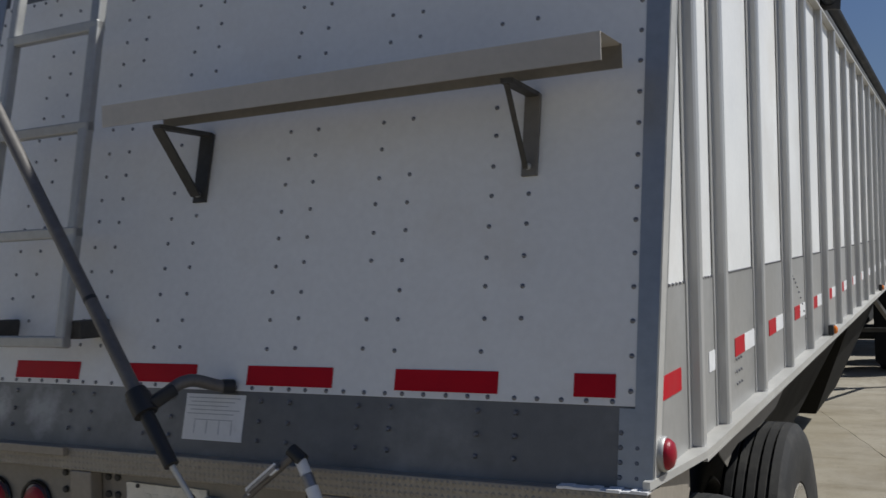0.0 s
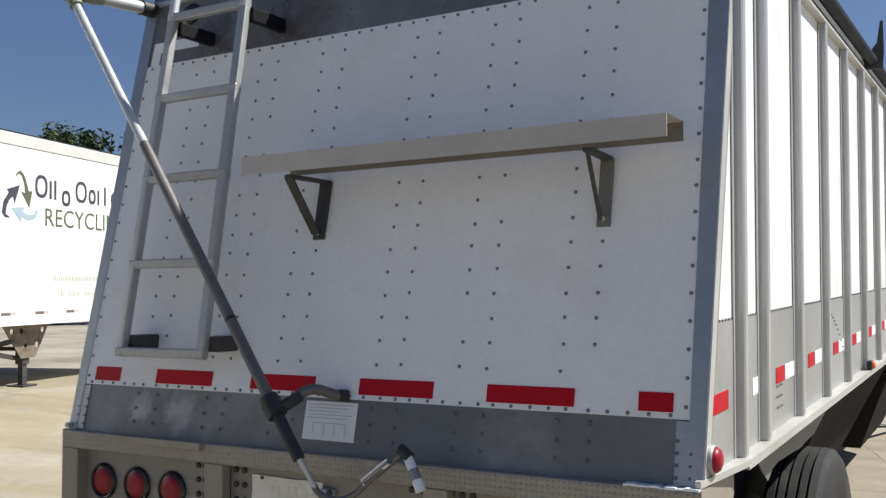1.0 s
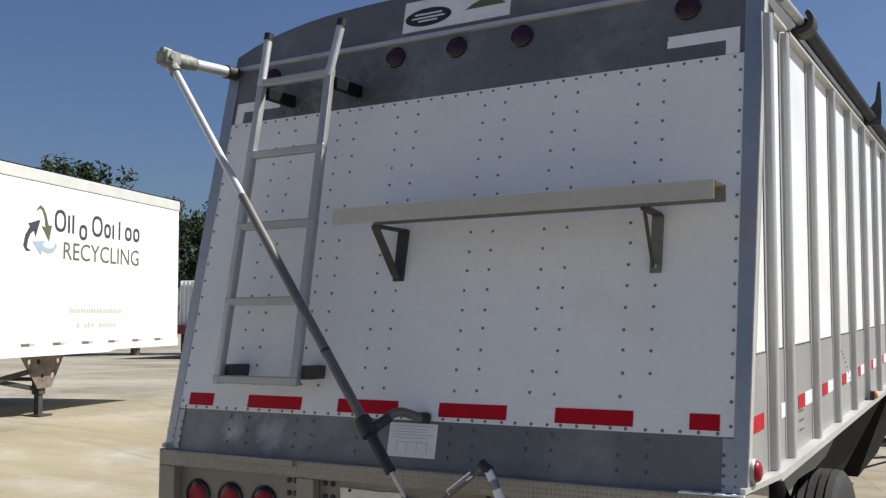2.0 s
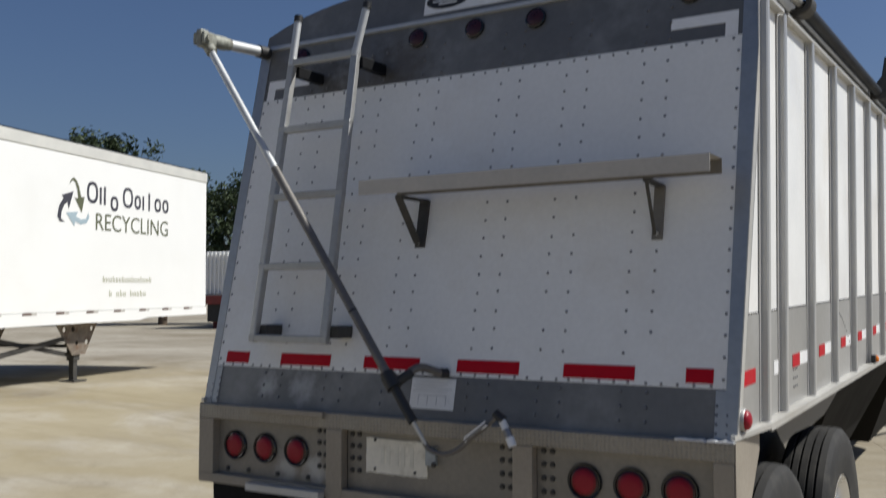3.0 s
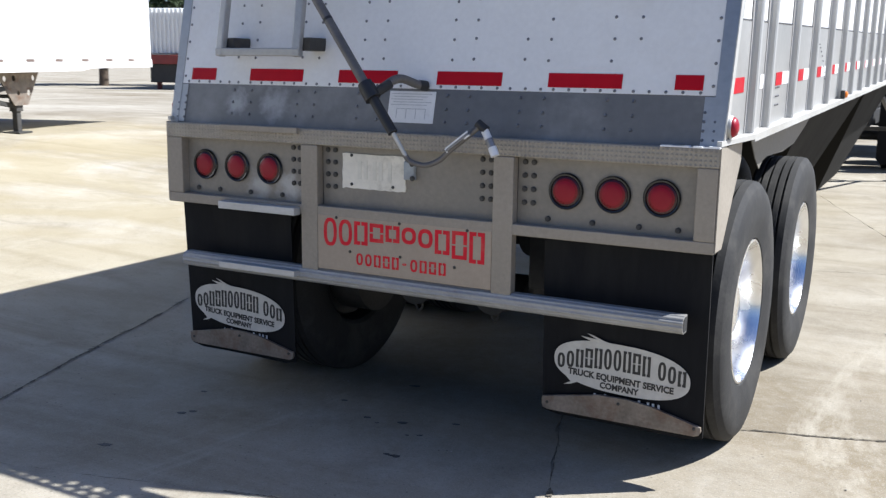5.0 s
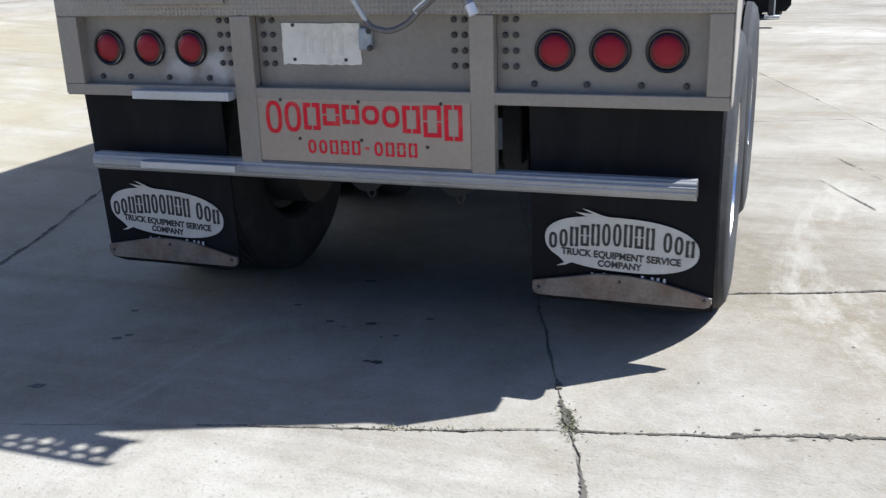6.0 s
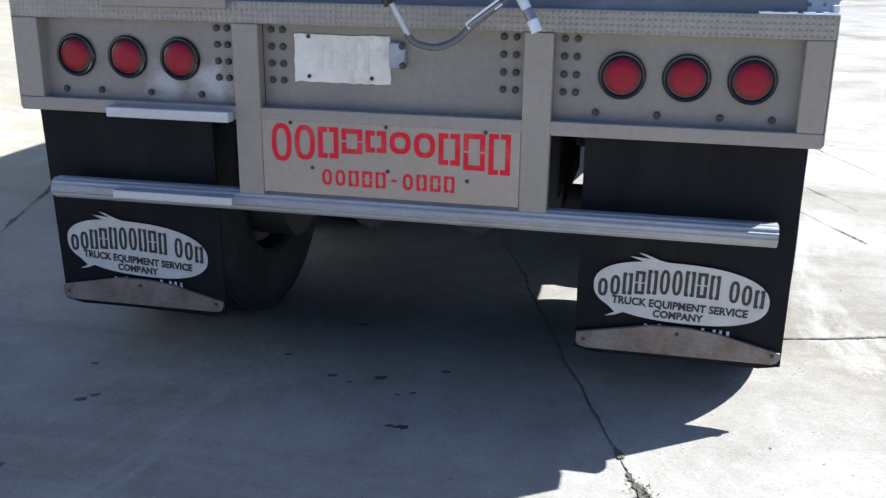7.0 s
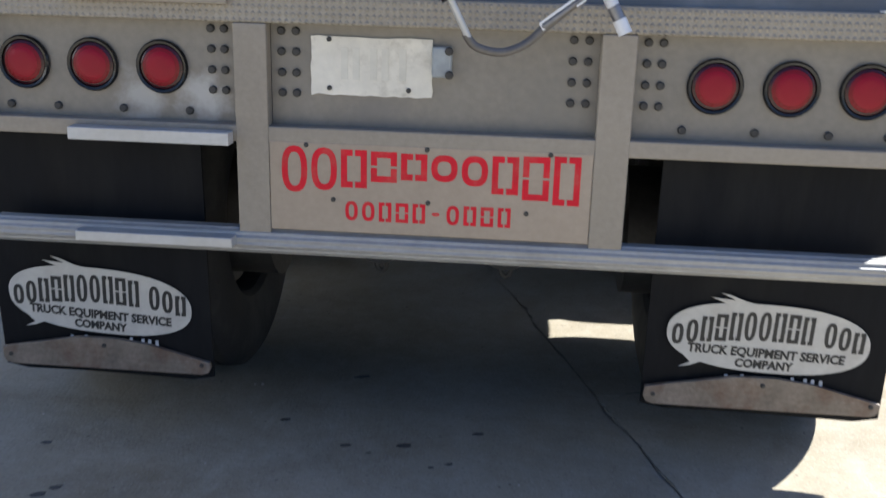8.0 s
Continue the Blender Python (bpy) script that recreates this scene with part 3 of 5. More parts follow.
# ---- open channel on two brackets ----
channel = group("channel_shelf", trailer, "tan-grey metal channel carried on two triangular brackets")
CZ = 2.297
part("front_flange", boxed(-0.333, 1.21, -0.004, 0.0, CZ - 0.022, CZ + 0.042), shelf_metal, channel)
bm = bmesh.new()
for j, (y0, y1, x0, n) in enumerate(((0.0002, 0.056, -0.308, 23), (0.056, 0.112, -0.275, 22))):
    hx, hy = 0.033, (y1 - y0) / 2
    for z in (CZ + 0.038, CZ + 0.042):
        for a, b in ((-0.333, x0), (x0 + 2 * hx * n, 1.21)):
            bm.faces.new([bm.verts.new(p) for p in ((a, y0, z), (b, y0, z), (b, y1, z), (a, y1, z))])
    for i in range(n):
        cx, cy = x0 + hx * (2 * i + 1), (y0 + y1) / 2
        rim = [(cx + sx * hx, cy + sy * hy) for sx, sy in ((-1, -1), (0, -1), (1, -1), (1, 0), (1, 1), (0, 1), (-1, 1), (-1, 0))]
        eye = [(cx + 0.68 * hx * math.cos(a), cy + 0.66 * hy * math.sin(a)) for a in [radians(225 + 45 * k) for k in range(8)]]
        for z in (CZ + 0.038, CZ + 0.042):
            o = [bm.verts.new((*p, z)) for p in rim]
            e = [bm.verts.new((*p, z)) for p in eye]
            for k in range(8):
                bm.faces.new((o[k], o[(k + 1) % 8], e[(k + 1) % 8], e[k]))
for z in (CZ + 0.038, CZ + 0.042):
    bm.faces.new([bm.verts.new(p) for p in ((-0.333, 0.112, z), (1.21, 0.112, z), (1.21, 0.1401, z), (-0.333, 0.1401, z))])
bmesh.ops.remove_doubles(bm, verts=bm.verts, dist=0.0002)
part("web", bm, shelf_metal, channel, "deck punched with rows of holes")
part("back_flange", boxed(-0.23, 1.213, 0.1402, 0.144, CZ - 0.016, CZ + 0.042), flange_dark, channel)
for u, dx, wide in ((-0.14, 0.0, 0.05), (0.947, 0.022, 0.042)):
    yb = wall_y(2.06)
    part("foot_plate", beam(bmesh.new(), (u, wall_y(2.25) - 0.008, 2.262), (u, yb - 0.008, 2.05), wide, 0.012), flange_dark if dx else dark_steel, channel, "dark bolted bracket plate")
    part("arm", beam(bmesh.new(), (u + dx, 0.02, 2.262), (u, wall_y(2.26) - 0.005, 2.262), 0.03, 0.012), dark_steel, channel)
    part("strut", beam(bmesh.new(), (u + dx - 0.005, 0.03, 2.26), (u - 0.005, yb - 0.02, 2.07), 0.012 if dx else 0.035, 0.008), dark_steel, channel)
    part("bolt", bar(bmesh.new(), (u, yb - 0.012, 2.075), (u, yb - 0.022, 2.073), 0.008, 8), galvanised, channel)

# ---- tarp crank: elbow, rod, holder and handle ----
crank = group("tarp_crank", trailer, "long jointed crank rod for the roll tarp")
part("elbow_tube", bar(bmesh.new(), (-1.262, 0.38, 3.125), (-1.282, 0.06, 3.108), 0.027, 14), galvanised, crank, smooth=True)
part("elbow_sleeve", bar(bmesh.new(), (-1.26, 0.43, 3.127), (-1.263, 0.36, 3.124), 0.034, 14), ink_black, crank, "black sleeve", smooth=True)
bm = bar(bmesh.new(), (-1.279, 0.13, 3.112), (-1.283, 0.03, 3.107), 0.035, 14)
bar(bm, (-1.277, 0.16, 3.1135), (-1.278, 0.125, 3.1125), 0.031, 14)
part("universal_joint", bm, joint_metal, crank, "weathered universal joint collar", smooth=True)
for s in (-1, 1):
    part("yoke", boxed(*sorted((-1.285 + s * 0.02, -1.285 + s * 0.038)), -0.042, 0.045, 3.075, 3.135, bevel=0.006), joint_metal, crank, "cast yoke of the joint")
part("cross_pin", bar(bmesh.new(), (-1.335, -0.015, 3.105), (-1.235, -0.015, 3.105), 0.015, 10), joint_metal, crank, smooth=True)
part("yoke", boxed(-1.303, -1.267, -0.045, 0.015, 3.06, 3.15, bevel=0.01), joint_metal, crank, "cast block of the joint")
TOP, MID, LOW = Vector((-1.284, 0.016, 3.085)), Vector((-0.778, -0.048, 2.422)), Vector((-0.062, -0.14, 1.487))
part("yoke", bar(bmesh.new(), TOP.lerp(MID, 0.075), TOP.lerp(MID, -0.02), 0.028, 12), joint_metal, crank, "cast socket of the rod", smooth=True)
part("rod", bar(bmesh.new(), TOP, MID, 0.0175, 14), galvanised, crank, "bright upper rod", smooth=True)
part("sleeve_rod", bar(bmesh.new(), MID, LOW, 0.0195, 14), rod_brown, crank, "dark brown lower rod", smooth=True)
part("rod_mark", bar(bmesh.new(), LOW.lerp(MID, 0.296), LOW.lerp(MID, 0.306), 0.0202, 14), ink_black, crank, smooth=True)
END = LOW + (LOW - MID) * 0.165
part("sleeve_rod", bar(bmesh.new(), LOW, END, 0.0205, 12), ink_black, crank, smooth=True)
part("rod_end", bar(bmesh.new(), END, (0.1, -0.13, 1.243), 0.0085, 10), galvanised, crank, "thin bare rod end", smooth=True)
part("crank_arm", hose([(0.094, -0.13, 1.25), (0.112, -0.125, 1.226), (0.145, -0.12, 1.213), (0.187, -0.115, 1.211), (0.236, -0.105, 1.232), (0.28, -0.1, 1.272), (0.35, -0.085, 1.33), (0.406, -0.076, 1.378)], 0.0105), rod_brown, crank, "bent dark steel crank arm", smooth=True)
CLIP = Matrix.Translation((0.025, -0.042, 0.002))
part("tape_wrap", beam(bmesh.new(), (0.245, -0.064, 1.268), (0.338, -0.062, 1.338), 0.022, 0.008, 0.002), crank_grey, crank, "grey clip on the arm", CLIP)
bm = beam(bmesh.new(), (0.24, -0.068, 1.276), (0.332, -0.066, 1.346), 0.005, 0.006)
beam(bm, (0.24, -0.068, 1.276), (0.25, -0.068, 1.262), 0.005, 0.006)
beam(bm, (0.322, -0.07, 1.318), (0.342, -0.069, 1.333), 0.011, 0.004)
part("tape_edge", bm, white_tape, crank, m=CLIP)
GRIP = Matrix.Translation((0.013, -0.025, 0.001))
part("grip", bar(bmesh.new(), (0.37, -0.05, 1.378), (0.408, -0.05, 1.352), 0.018, 12), ink_black, crank, m=GRIP, smooth=True)
part("grip", bar(bmesh.new(), (0.397, -0.05, 1.358), (0.42, -0.055, 1.32), 0.015, 12), paper, crank, "white taped grip", GRIP, smooth=True)
part("grip", bar(bmesh.new(), (0.42, -0.055, 1.32), (0.436, -0.056, 1.29), 0.0155, 12), crank_grey, crank, m=GRIP, smooth=True)
part("grip", bar(bmesh.new(), (0.436, -0.056, 1.29), (0.452, -0.06, 1.258), 0.017, 12), paper, crank, "white taped grip", GRIP, smooth=True)
bm = bar(bmesh.new(), LOW.lerp(MID, 0.02), LOW.lerp(MID, -0.028), 0.034, 14)
bar(bm, LOW.lerp(MID, 0.035), LOW.lerp(MID, 0.02), 0.03, 14)
beam(bm, LOW + Vector((0.02, 0.01, -0.005)), LOW + Vector((0.055, 0.07, 0.035)), 0.036, 0.036, 0.008)
part("holder", bm, ink_black, crank, "black rubber rod holder", smooth=True)
bm = hose([(-0.02, -0.08, 1.515), (0.0, -0.05, 1.535), (0.02, -0.02, 1.538), (0.045, 0.025, 1.522), (0.062, 0.05, 1.513)], 0.0175, 12)
part("holder_arm", bm, rod_brown, crank, "bent brown holder arm", smooth=True)
part("holder_cap", bar(bmesh.new(), (0.058, 0.045, 1.514), (0.075, wall_y(1.51) - 0.004, 1.511), 0.021, 12), ink_black, crank, smooth=True)

# ---- side walls ----
SX = 1.277
POSTS = [0.413, 0.723] + [1.313 + 0.61 * k for k in range(23)]
post_bm = bmesh.new()
prism([(0.0, -0.05), (0.0035, -0.05), (0.0035, -0.024), (0.01, -0.022), (0.025, -0.021), (0.03, -0.015), (0.03, 0.015), (0.025, 0.021), (0.01, 0.022), (0.0035, 0.024), (0.0035, 0.05), (0.0, 0.05)], 1.637, post_bm, 1.3455)
post_mesh = to_mesh(post_bm, "side_post")
for s in (1, -1):
    facing = pose(0, 0, 0) if s > 0 else pose(0, 0, 0, 0, 0, 180)

    def mirror(bm):
        if s < 0:
            bmesh.ops.transform(bm, matrix=Matrix.Diagonal((-1, 1, 1, 1)), verts=bm.verts)
        return bm

    def slant(y1, za, zb, x0, x1, back=0.012):
        """A sheet whose rear edge follows the leaning wall."""
        bm = bmesh.new()
        pts = [(wall_y(za) + back, za), (y1 if y1 else wall_y(za) + 0.045, za), (y1 if y1 else wall_y(zb) + 0.045, zb), (wall_y(zb) + back, zb)]
        lo = [bm.verts.new((x0, y, z)) for y, z in pts]
        hi = [bm.verts.new((x1, y, z)) for y, z in pts]
        bm.faces.new(lo), bm.faces.new(hi)
        for i in range(4):
            bm.faces.new((lo[i], lo[(i + 1) % 4], hi[(i + 1) % 4], hi[i]))
        return mirror(raked(bm))

    def tape(y0, y1, material):
        part("reflective_tape", mirror(raked(boxed(SX + 0.0032, SX + 0.005, y0, y1, 1.502, 1.557))), material, trailer)

    part("side_sheet", slant(LENGTH, 1.756, 3.02, SX - 0.02, SX), white_paint, trailer, "white painted side sheet")
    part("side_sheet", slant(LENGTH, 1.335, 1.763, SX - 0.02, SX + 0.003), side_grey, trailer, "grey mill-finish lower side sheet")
    part("corner_edge", slant(0, 1.325, 3.15, SX + 0.0032, SX + 0.0065, 0.0), rail_metal, trailer, "bright folded corner edge")
    bm = prism([(SX - 0.012, 0.012), (SX + 0.004, 0.012), (SX + 0.05, 0.36), (SX + 0.05, LENGTH), (SX - 0.012, LENGTH)], 0.0182, z=1.327)
    box(bm, SX + 0.04, SX + 0.0505, 0.355, LENGTH, 1.318, 1.3268)
    part("bottom_rail", mirror(raked(bm)), rail_metal, trailer, "bare aluminium bottom rail")
    part("top_rail", mirror(raked(boxed(SX - 0.08, SX - 0.008, 0.46, LENGTH, 2.998, 3.06, bevel=0.004))), rail_dark, trailer, "dark aluminium top rail")
    for y0, y1 in ((0.45, 0.69), (0.762, LENGTH)):
        part("rail_lip", mirror(raked(boxed(SX - 0.08, SX + (0.034 if s > 0 else 0.01), y0, y1, 2.9828, 2.9975, bevel=0.002))), rail_metal, trailer, "bright lower lip of the top rail")
    part("rail_cap", mirror(raked(boxed(SX - 0.06, SX - 0.012, 0.455, LENGTH, 3.0605, 3.13, bevel=0.004))), rail_dark, trailer)
    # hanger plate between the two tyre arches, set in under the rail
    skirt = [(0.85, 1.345), (0.95, 1.285), (1.05, 1.21), (1.15, 1.155), (1.23, 1.188), (1.33, 1.2), (1.75, 1.195), (2.1, 1.215), (2.45, 1.29), (2.75, 1.37), (2.75, 1.405), (0.85, 1.352)]
    m = Matrix(((0, 0, 1, s * 1.2), (1, 0, 0, 0), (0, 1, 0, 0), (0, 0, 0, 1)))
    # the rail's shade is carried by the plate's dark tone
    part("hanger_plate", prism(skirt, 0.004), flange_dark, trailer, "hanger plate between the tyres, coloured as in shade", m)
    for y in POSTS if s > 0 else POSTS[1:]:
        part("side_post", post_mesh, post_metal, trailer, m=Matrix.Translation((s * (SX + 0.003), y, RAKE * y + 1.34)) @ pose(0, 0, 0, 0, s * math.degrees(FLARE), 0) @ facing @ Matrix.Translation((0, 0, -1.34)))
    # rivets along the colour joint and on some bays
    first = wall_y(1.78) + 0.07
    seams = [(first + 0.034 * k, 1.761) for k in range(200) if min(abs(first + 0.034 * k - p) for p in POSTS) > 0.055]
    seams += [(y, 1.42 + 0.037 * k) for y in (0.95, 0.985, 1.02) for k in range(3)]
    seams += [(2.08 + 0.39 * k / 9, 1.7 - 0.085 * k / 9 - 0.13 * (k / 9) ** 2) for k in range(10)]
    seams = [(y, z + RAKE * y) for y, z in seams]
    turn = Matrix(((0, 0, s, s * (SX + 0.0045)), (1, 0, 0, 0), (0, 1, 0, 0), (0, 0, 0, 1)))
    rivets("side_rivets", seams, 0.005, 0.005, rivet_metal, m=turn)
    # reflective tape between posts
    tape(0.105, 0.30, red_tape), tape(0.6, 0.672, white_tape)
    for i, y in enumerate(POSTS[1:14]):
        a = y + 0.225 + 0.012 * (i % 3)
        tape(a, a + 0.148, red_tape), tape(a + 0.15, a + 0.315, white_tape)
    # side marker lamps
    lamp = part("side_lamp", lathe([(0.041, 0), (0.041, 0.013), (0.038, 0.017), (0.033, 0.017)], 20), ladder_metal, trailer, "red side lamp in a metal housing",
                Matrix.Translation((s * (SX + 0.003), 0.10, 1.392)) @ facing, True)
    part("lens", lathe([(0.036, 0.012), (0.035, 0.022), (0.028, 0.031), (0.014, 0.036), (0, 0.037)], 20), lens_red, lamp, smooth=True)
    for y in (3.12, 6.65):
        lamp = part("side_lamp", boxed(0.0, 0.026, -0.036, 0.036, 0.0, 0.05, bevel=0.006), ink_black, trailer, "amber side lamp", Matrix.Translation((s * (SX + 0.03), y, 1.346 + RAKE * y)) @ facing)
        part("lens", lathe([(0.021, 0.022), (0.02, 0.034), (0.012, 0.041), (0, 0.042)], 14), lens_amber, lamp, m=Matrix.Translation((0, 0, 0.025)), smooth=True)

# roof tarp over the bows, and the tarp tube along the right side
bm = bmesh.new()
ring = [(1.2 * (k / 12), 3.15 + 0.16 * (1 - abs(k / 12) ** 2.2)) for k in range(-12, 13)]
rows = [[bm.verts.new((x, y, z + RAKE * y + 0.02 * math.sin(y * 2.6) * (1 - abs(x) / 1.3))) for x, z in ring] for y in [0.5 + 0.3 * i for i in range(49)]]
for a, b in zip(rows, rows[1:]):
    for i in range(24):
        bm.faces.new((a[i], a[i + 1], b[i + 1], b[i]))
part("roof_tarp", bm, tarp_black, trailer, "dark vinyl roll tarp over the load", smooth=True)
part("tarp_tube", raked(bar(bmesh.new(), (1.304, 0.6, 3.094), (1.312, 1.02, 3.094), 0.02, 14)), ladder_metal, trailer, "grey end of the tarp tube", smooth=True)
part("tarp_roll", raked(bar(bmesh.new(), (1.312, 1.04, 3.094), (1.312, LENGTH, 3.094), 0.031, 14)), tarp_black, trailer, "black rolled tarp on its tube", smooth=True)
# hook round the end of the roll, and the horn that stops the tarp
bm = bmesh.new()
arc = [radians(-140 + 18 * k) for k in range(12)]
prism([(0.056 * math.cos(a), 0.056 * math.sin(a)) for a in arc] + [(0.036 * math.cos(a), 0.036 * math.sin(a)) for a in reversed(arc)], 0.1, bm, bevel=0.006)
part("tarp_hook", bm, dark_steel, trailer, "curved dark hook round the tarp tube", Matrix.Translation((1.333, 1.07, 3.126)) @ pose(0, 0, 0, 90, 0, 0))
bm = prism([(-0.07, -0.06), (0.05, -0.06), (0.06, 0.05), (0.058, 0.26), (0.045, 0.26), (0.02, 0.12), (-0.03, 0.06), (-0.08, 0.02)], 0.02)
part("tarp_stop", bm, dark_steel, trailer, "dark upright tarp stop", Matrix.Translation((1.345, 3.47, 3.2)) @ pose(0, 0, 0, 90, 0, 25) @ Matrix.Diagonal((0.8, 0.88, 1, 1)))

# front wall, floor and hoppers
part("front_wall", raked(boxed(-1.2, 1.2, LENGTH - 0.04, LENGTH, 1.34, 3.3)), sheet_grey, trailer)
for y0, y1 in ((3.2, 6.7), (7.0, 10.6)):
    bm = bmesh.new()
    ym = (y0 + y1) / 2
    top = [bm.verts.new(p) for p in ((-1.15, y0 - 0.15, 1.32), (1.15, y0 - 0.15, 1.32), (1.15, y1 + 0.15, 1.32), (-1.15, y1 + 0.15, 1.32))]
    low = [bm.verts.new(p) for p in ((-0.62, ym - 0.9, 0.35 - RAKE * ym), (0.62, ym - 0.9, 0.35 - RAKE * ym), (0.62, ym + 0.9, 0.35 - RAKE * ym), (-0.62, ym + 0.9, 0.35 - RAKE * ym))]
    bm.faces.new(low)
    for i in range(4):
        bm.faces.new((top[i], top[(i + 1) % 4], low[(i + 1) % 4], low[i]))
    part("hopper", raked(bm), hopper_metal, trailer, "sloping hopper under the body, blackened for shade")
part("floor_sheet", raked(boxed(-1.16, 1.16, 0.06, LENGTH, 1.2805, 1.3195)), chassis_black, trailer)
part("slope_sheet", prism([(0.3, 1.27), (1.4, 1.17), (2.95, 1.13), (4.2, 0.5), (4.2, 0.47), (2.93, 1.1), (1.4, 1.14), (0.3, 1.24)], 1.2, z=-0.6), chassis_black, trailer, m=Matrix(((0, 0, 1, 0), (1, 0, 0, 0), (0, 1, 0, 0), (0, 0, 0, 1))))

# ---- rear frame with lamps ----
frame_ob = group("rear_frame", trailer, "dusty aluminium rear frame")


def fbox(name, x0, x1, y0, y1, z0, z1, material=frame_metal, label="", bevel=0.004, parent=frame_ob):
    return part(name, boxed(x0, x1, y0, y1, z0, z1, bevel=bevel), material, parent, label)


fbox("top_beam", -1.28, 1.28, 0.0, 0.075, 1.252, 1.32, tread_metal, "dusty tread-plate top beam")
fbox("lower_beam", -1.28, 1.28, 0.001, 0.07, 0.948, 0.992)
for x0, x1 in ((-1.279, -1.19), (1.205, 1.279)):
    fbox("end_post", x0, x1, 0.0005, 0.07, 0.9922, 1.2518)
for x0, x1 in ((-0.505, -0.4185), (0.4185, 0.505)):
    fbox("centre_post", x0, x1, -0.002, 0.0445, 0.7, 1.2516)
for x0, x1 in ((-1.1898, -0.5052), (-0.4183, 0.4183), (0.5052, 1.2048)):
    fbox("recess_plate", x0, x1, 0.045, 0.052, 0.99, 1.26, frame_panel, "recessed plate, mottled and darker than the frame", 0)

# ragged white strip that paints sunlight along the top edge
random.seed(21)
bm = bmesh.new()
x = 1.07
while x < 1.275:
    d = random.uniform(0.012, 0.03)
    box(bm, x, min(x + d, 1.279), -0.001 - random.uniform(0, 0.006), 0.03, 1.3203, 1.3215 + random.uniform(0.001, 0.006))
    x += d
part("sealant", bm, white_tape, frame_ob, "ragged white strip for the sunlit top edge")
# mitred side returns of the frame
for s in (-1, 1):
    pts = [(0.004, 0.956), (0.10, 0.956), (0.34, 1.262), (0.34, 1.326), (0.004, 1.322)]
    m = Matrix(((0, 0, 1, s * 1.2805 - (0.004 if s < 0 else 0)), (1, 0, 0, 0), (0, 1, 0, 0), (0, 0, 0, 1)))
    part("side_return", prism(pts, 0.004), frame_metal, frame_ob, m=m)
# step plates on the ladder side
for z0, z1, d in ((1.296, 1.323, 0.02), (0.944, 0.978, 0.045), (0.672, 0.70, 0.05)):
    fbox("step_plate", -0.94, -0.512, -d, 0.0, z0, z1, frame_metal if z0 > 1.2 else step_metal, "bright bolted step plate", 0.003)
# bolts
bolt = lathe([(0.011, 0), (0.011, 0.007), (0.008, 0.01), (0, 0.0105)], 8)
bolt = to_mesh(bolt, "bolt", True)
FACE = pose(0, 0, 0, 0, 0, -90)
for x in (-0.575, -0.54, -0.39, -0.352, 0.352, 0.39, 0.535, 0.572):
    for z in (1.075, 1.127, 1.18, 1.232):
        part("bolt", bolt, dark_steel, frame_ob, m=Matrix.Translation((x, 0.045, z)) @ FACE)
for x in (-1.13, -1.0, -0.82, -0.64, 0.635, 0.815, 0.995, 1.14):
    part("bolt", bolt, dark_steel, frame_ob, m=Matrix.Translation((x, 0.045, 1.018)) @ FACE)
# stop and tail lamps
lamp_ring = to_mesh(lathe([(0.069, 0), (0.07, 0.008), (0.066, 0.014), (0.06, 0.012), (0.056, 0.004)], 28), "grommet", True)
lamp_lens = to_mesh(lathe([(0.058, 0.003), (0.057, 0.009), (0.05, 0.0125), (0.025, 0.0135), (0, 0.0137)], 28), "lens", True)
lamp_mid = to_mesh(lathe([(0.0495, 0.0127), (0.047, 0.0145), (0.038, 0.0162), (0, 0.017)], 28), "reflector", True)
lamp_disc = to_mesh(lathe([(0.04, 0.0161), (0.0375, 0.0176), (0.024, 0.0192), (0, 0.02)], 28), "reflector", True)
for x in (-1.082, -0.895, -0.708, 0.706, 0.891, 1.075):
    lamp = part("tail_lamp", lamp_ring, grommet_black, frame_ob, "round red tail lamp in a black grommet", Matrix.Translation((x, 0.045, 1.13)) @ FACE)
    lens = part("lens", lamp_lens, lens_dark, lamp, "dark red outer lens")
    part("reflector", lamp_mid, lens_mid, lens, "deep red ring")
    part("reflector", lamp_disc, lens_red, lens, "bright red centre")
# blank worn plate and round plate lamp
random.seed(8)
rag = [(-0.313 + 0.312 * k / 16, 1.221 + random.gauss(0, 0.0012)) for k in range(17)] + [(-0.001 + random.gauss(0, 0.001), 1.221 - 0.147 * k / 8) for k in range(1, 8)]
rag += [(-0.001 - 0.312 * k / 16, 1.074 + random.gauss(0, 0.0014)) for k in range(17)] + [(-0.313 + random.gauss(0, 0.0012), 1.074 + 0.147 * k / 8) for k in range(1, 8)]
bm = prism([(x, -z) for x, z in rag], 0.0065, z=0.038)
bmesh.ops.transform(bm, matrix=Matrix(((1, 0, 0, 0), (0, 0, 1, 0), (0, -1, 0, 0), (0, 0, 0, 1))), verts=bm.verts)
plate = part("plate", bm, plate_white, frame_ob, "worn cream registration plate with faded bars")
bm = bmesh.new()
for x in (-0.235, -0.205, -0.16, -0.13, -0.085):
    box(bm, x, x + 0.018, 0.0365, 0.0378, 1.115, 1.195)
tagged(part("print", bm, surface("faded_print", (0.66, 0.63, 0.54), 0.5, var=0.1, bump=0), plate, "faded unreadable bars"), kind="stuff")
for x, z in ((-0.265, 1.215), (-0.265, 1.092), (-0.06, 1.092)):
    part("screw", bolt, dark_steel, plate, m=Matrix.Translation((x, 0.038, z)) @ pose(0, 0, 0, 0, 0, -90) @ Matrix.Diagonal((0.6, 0.6, 0.6, 1)))
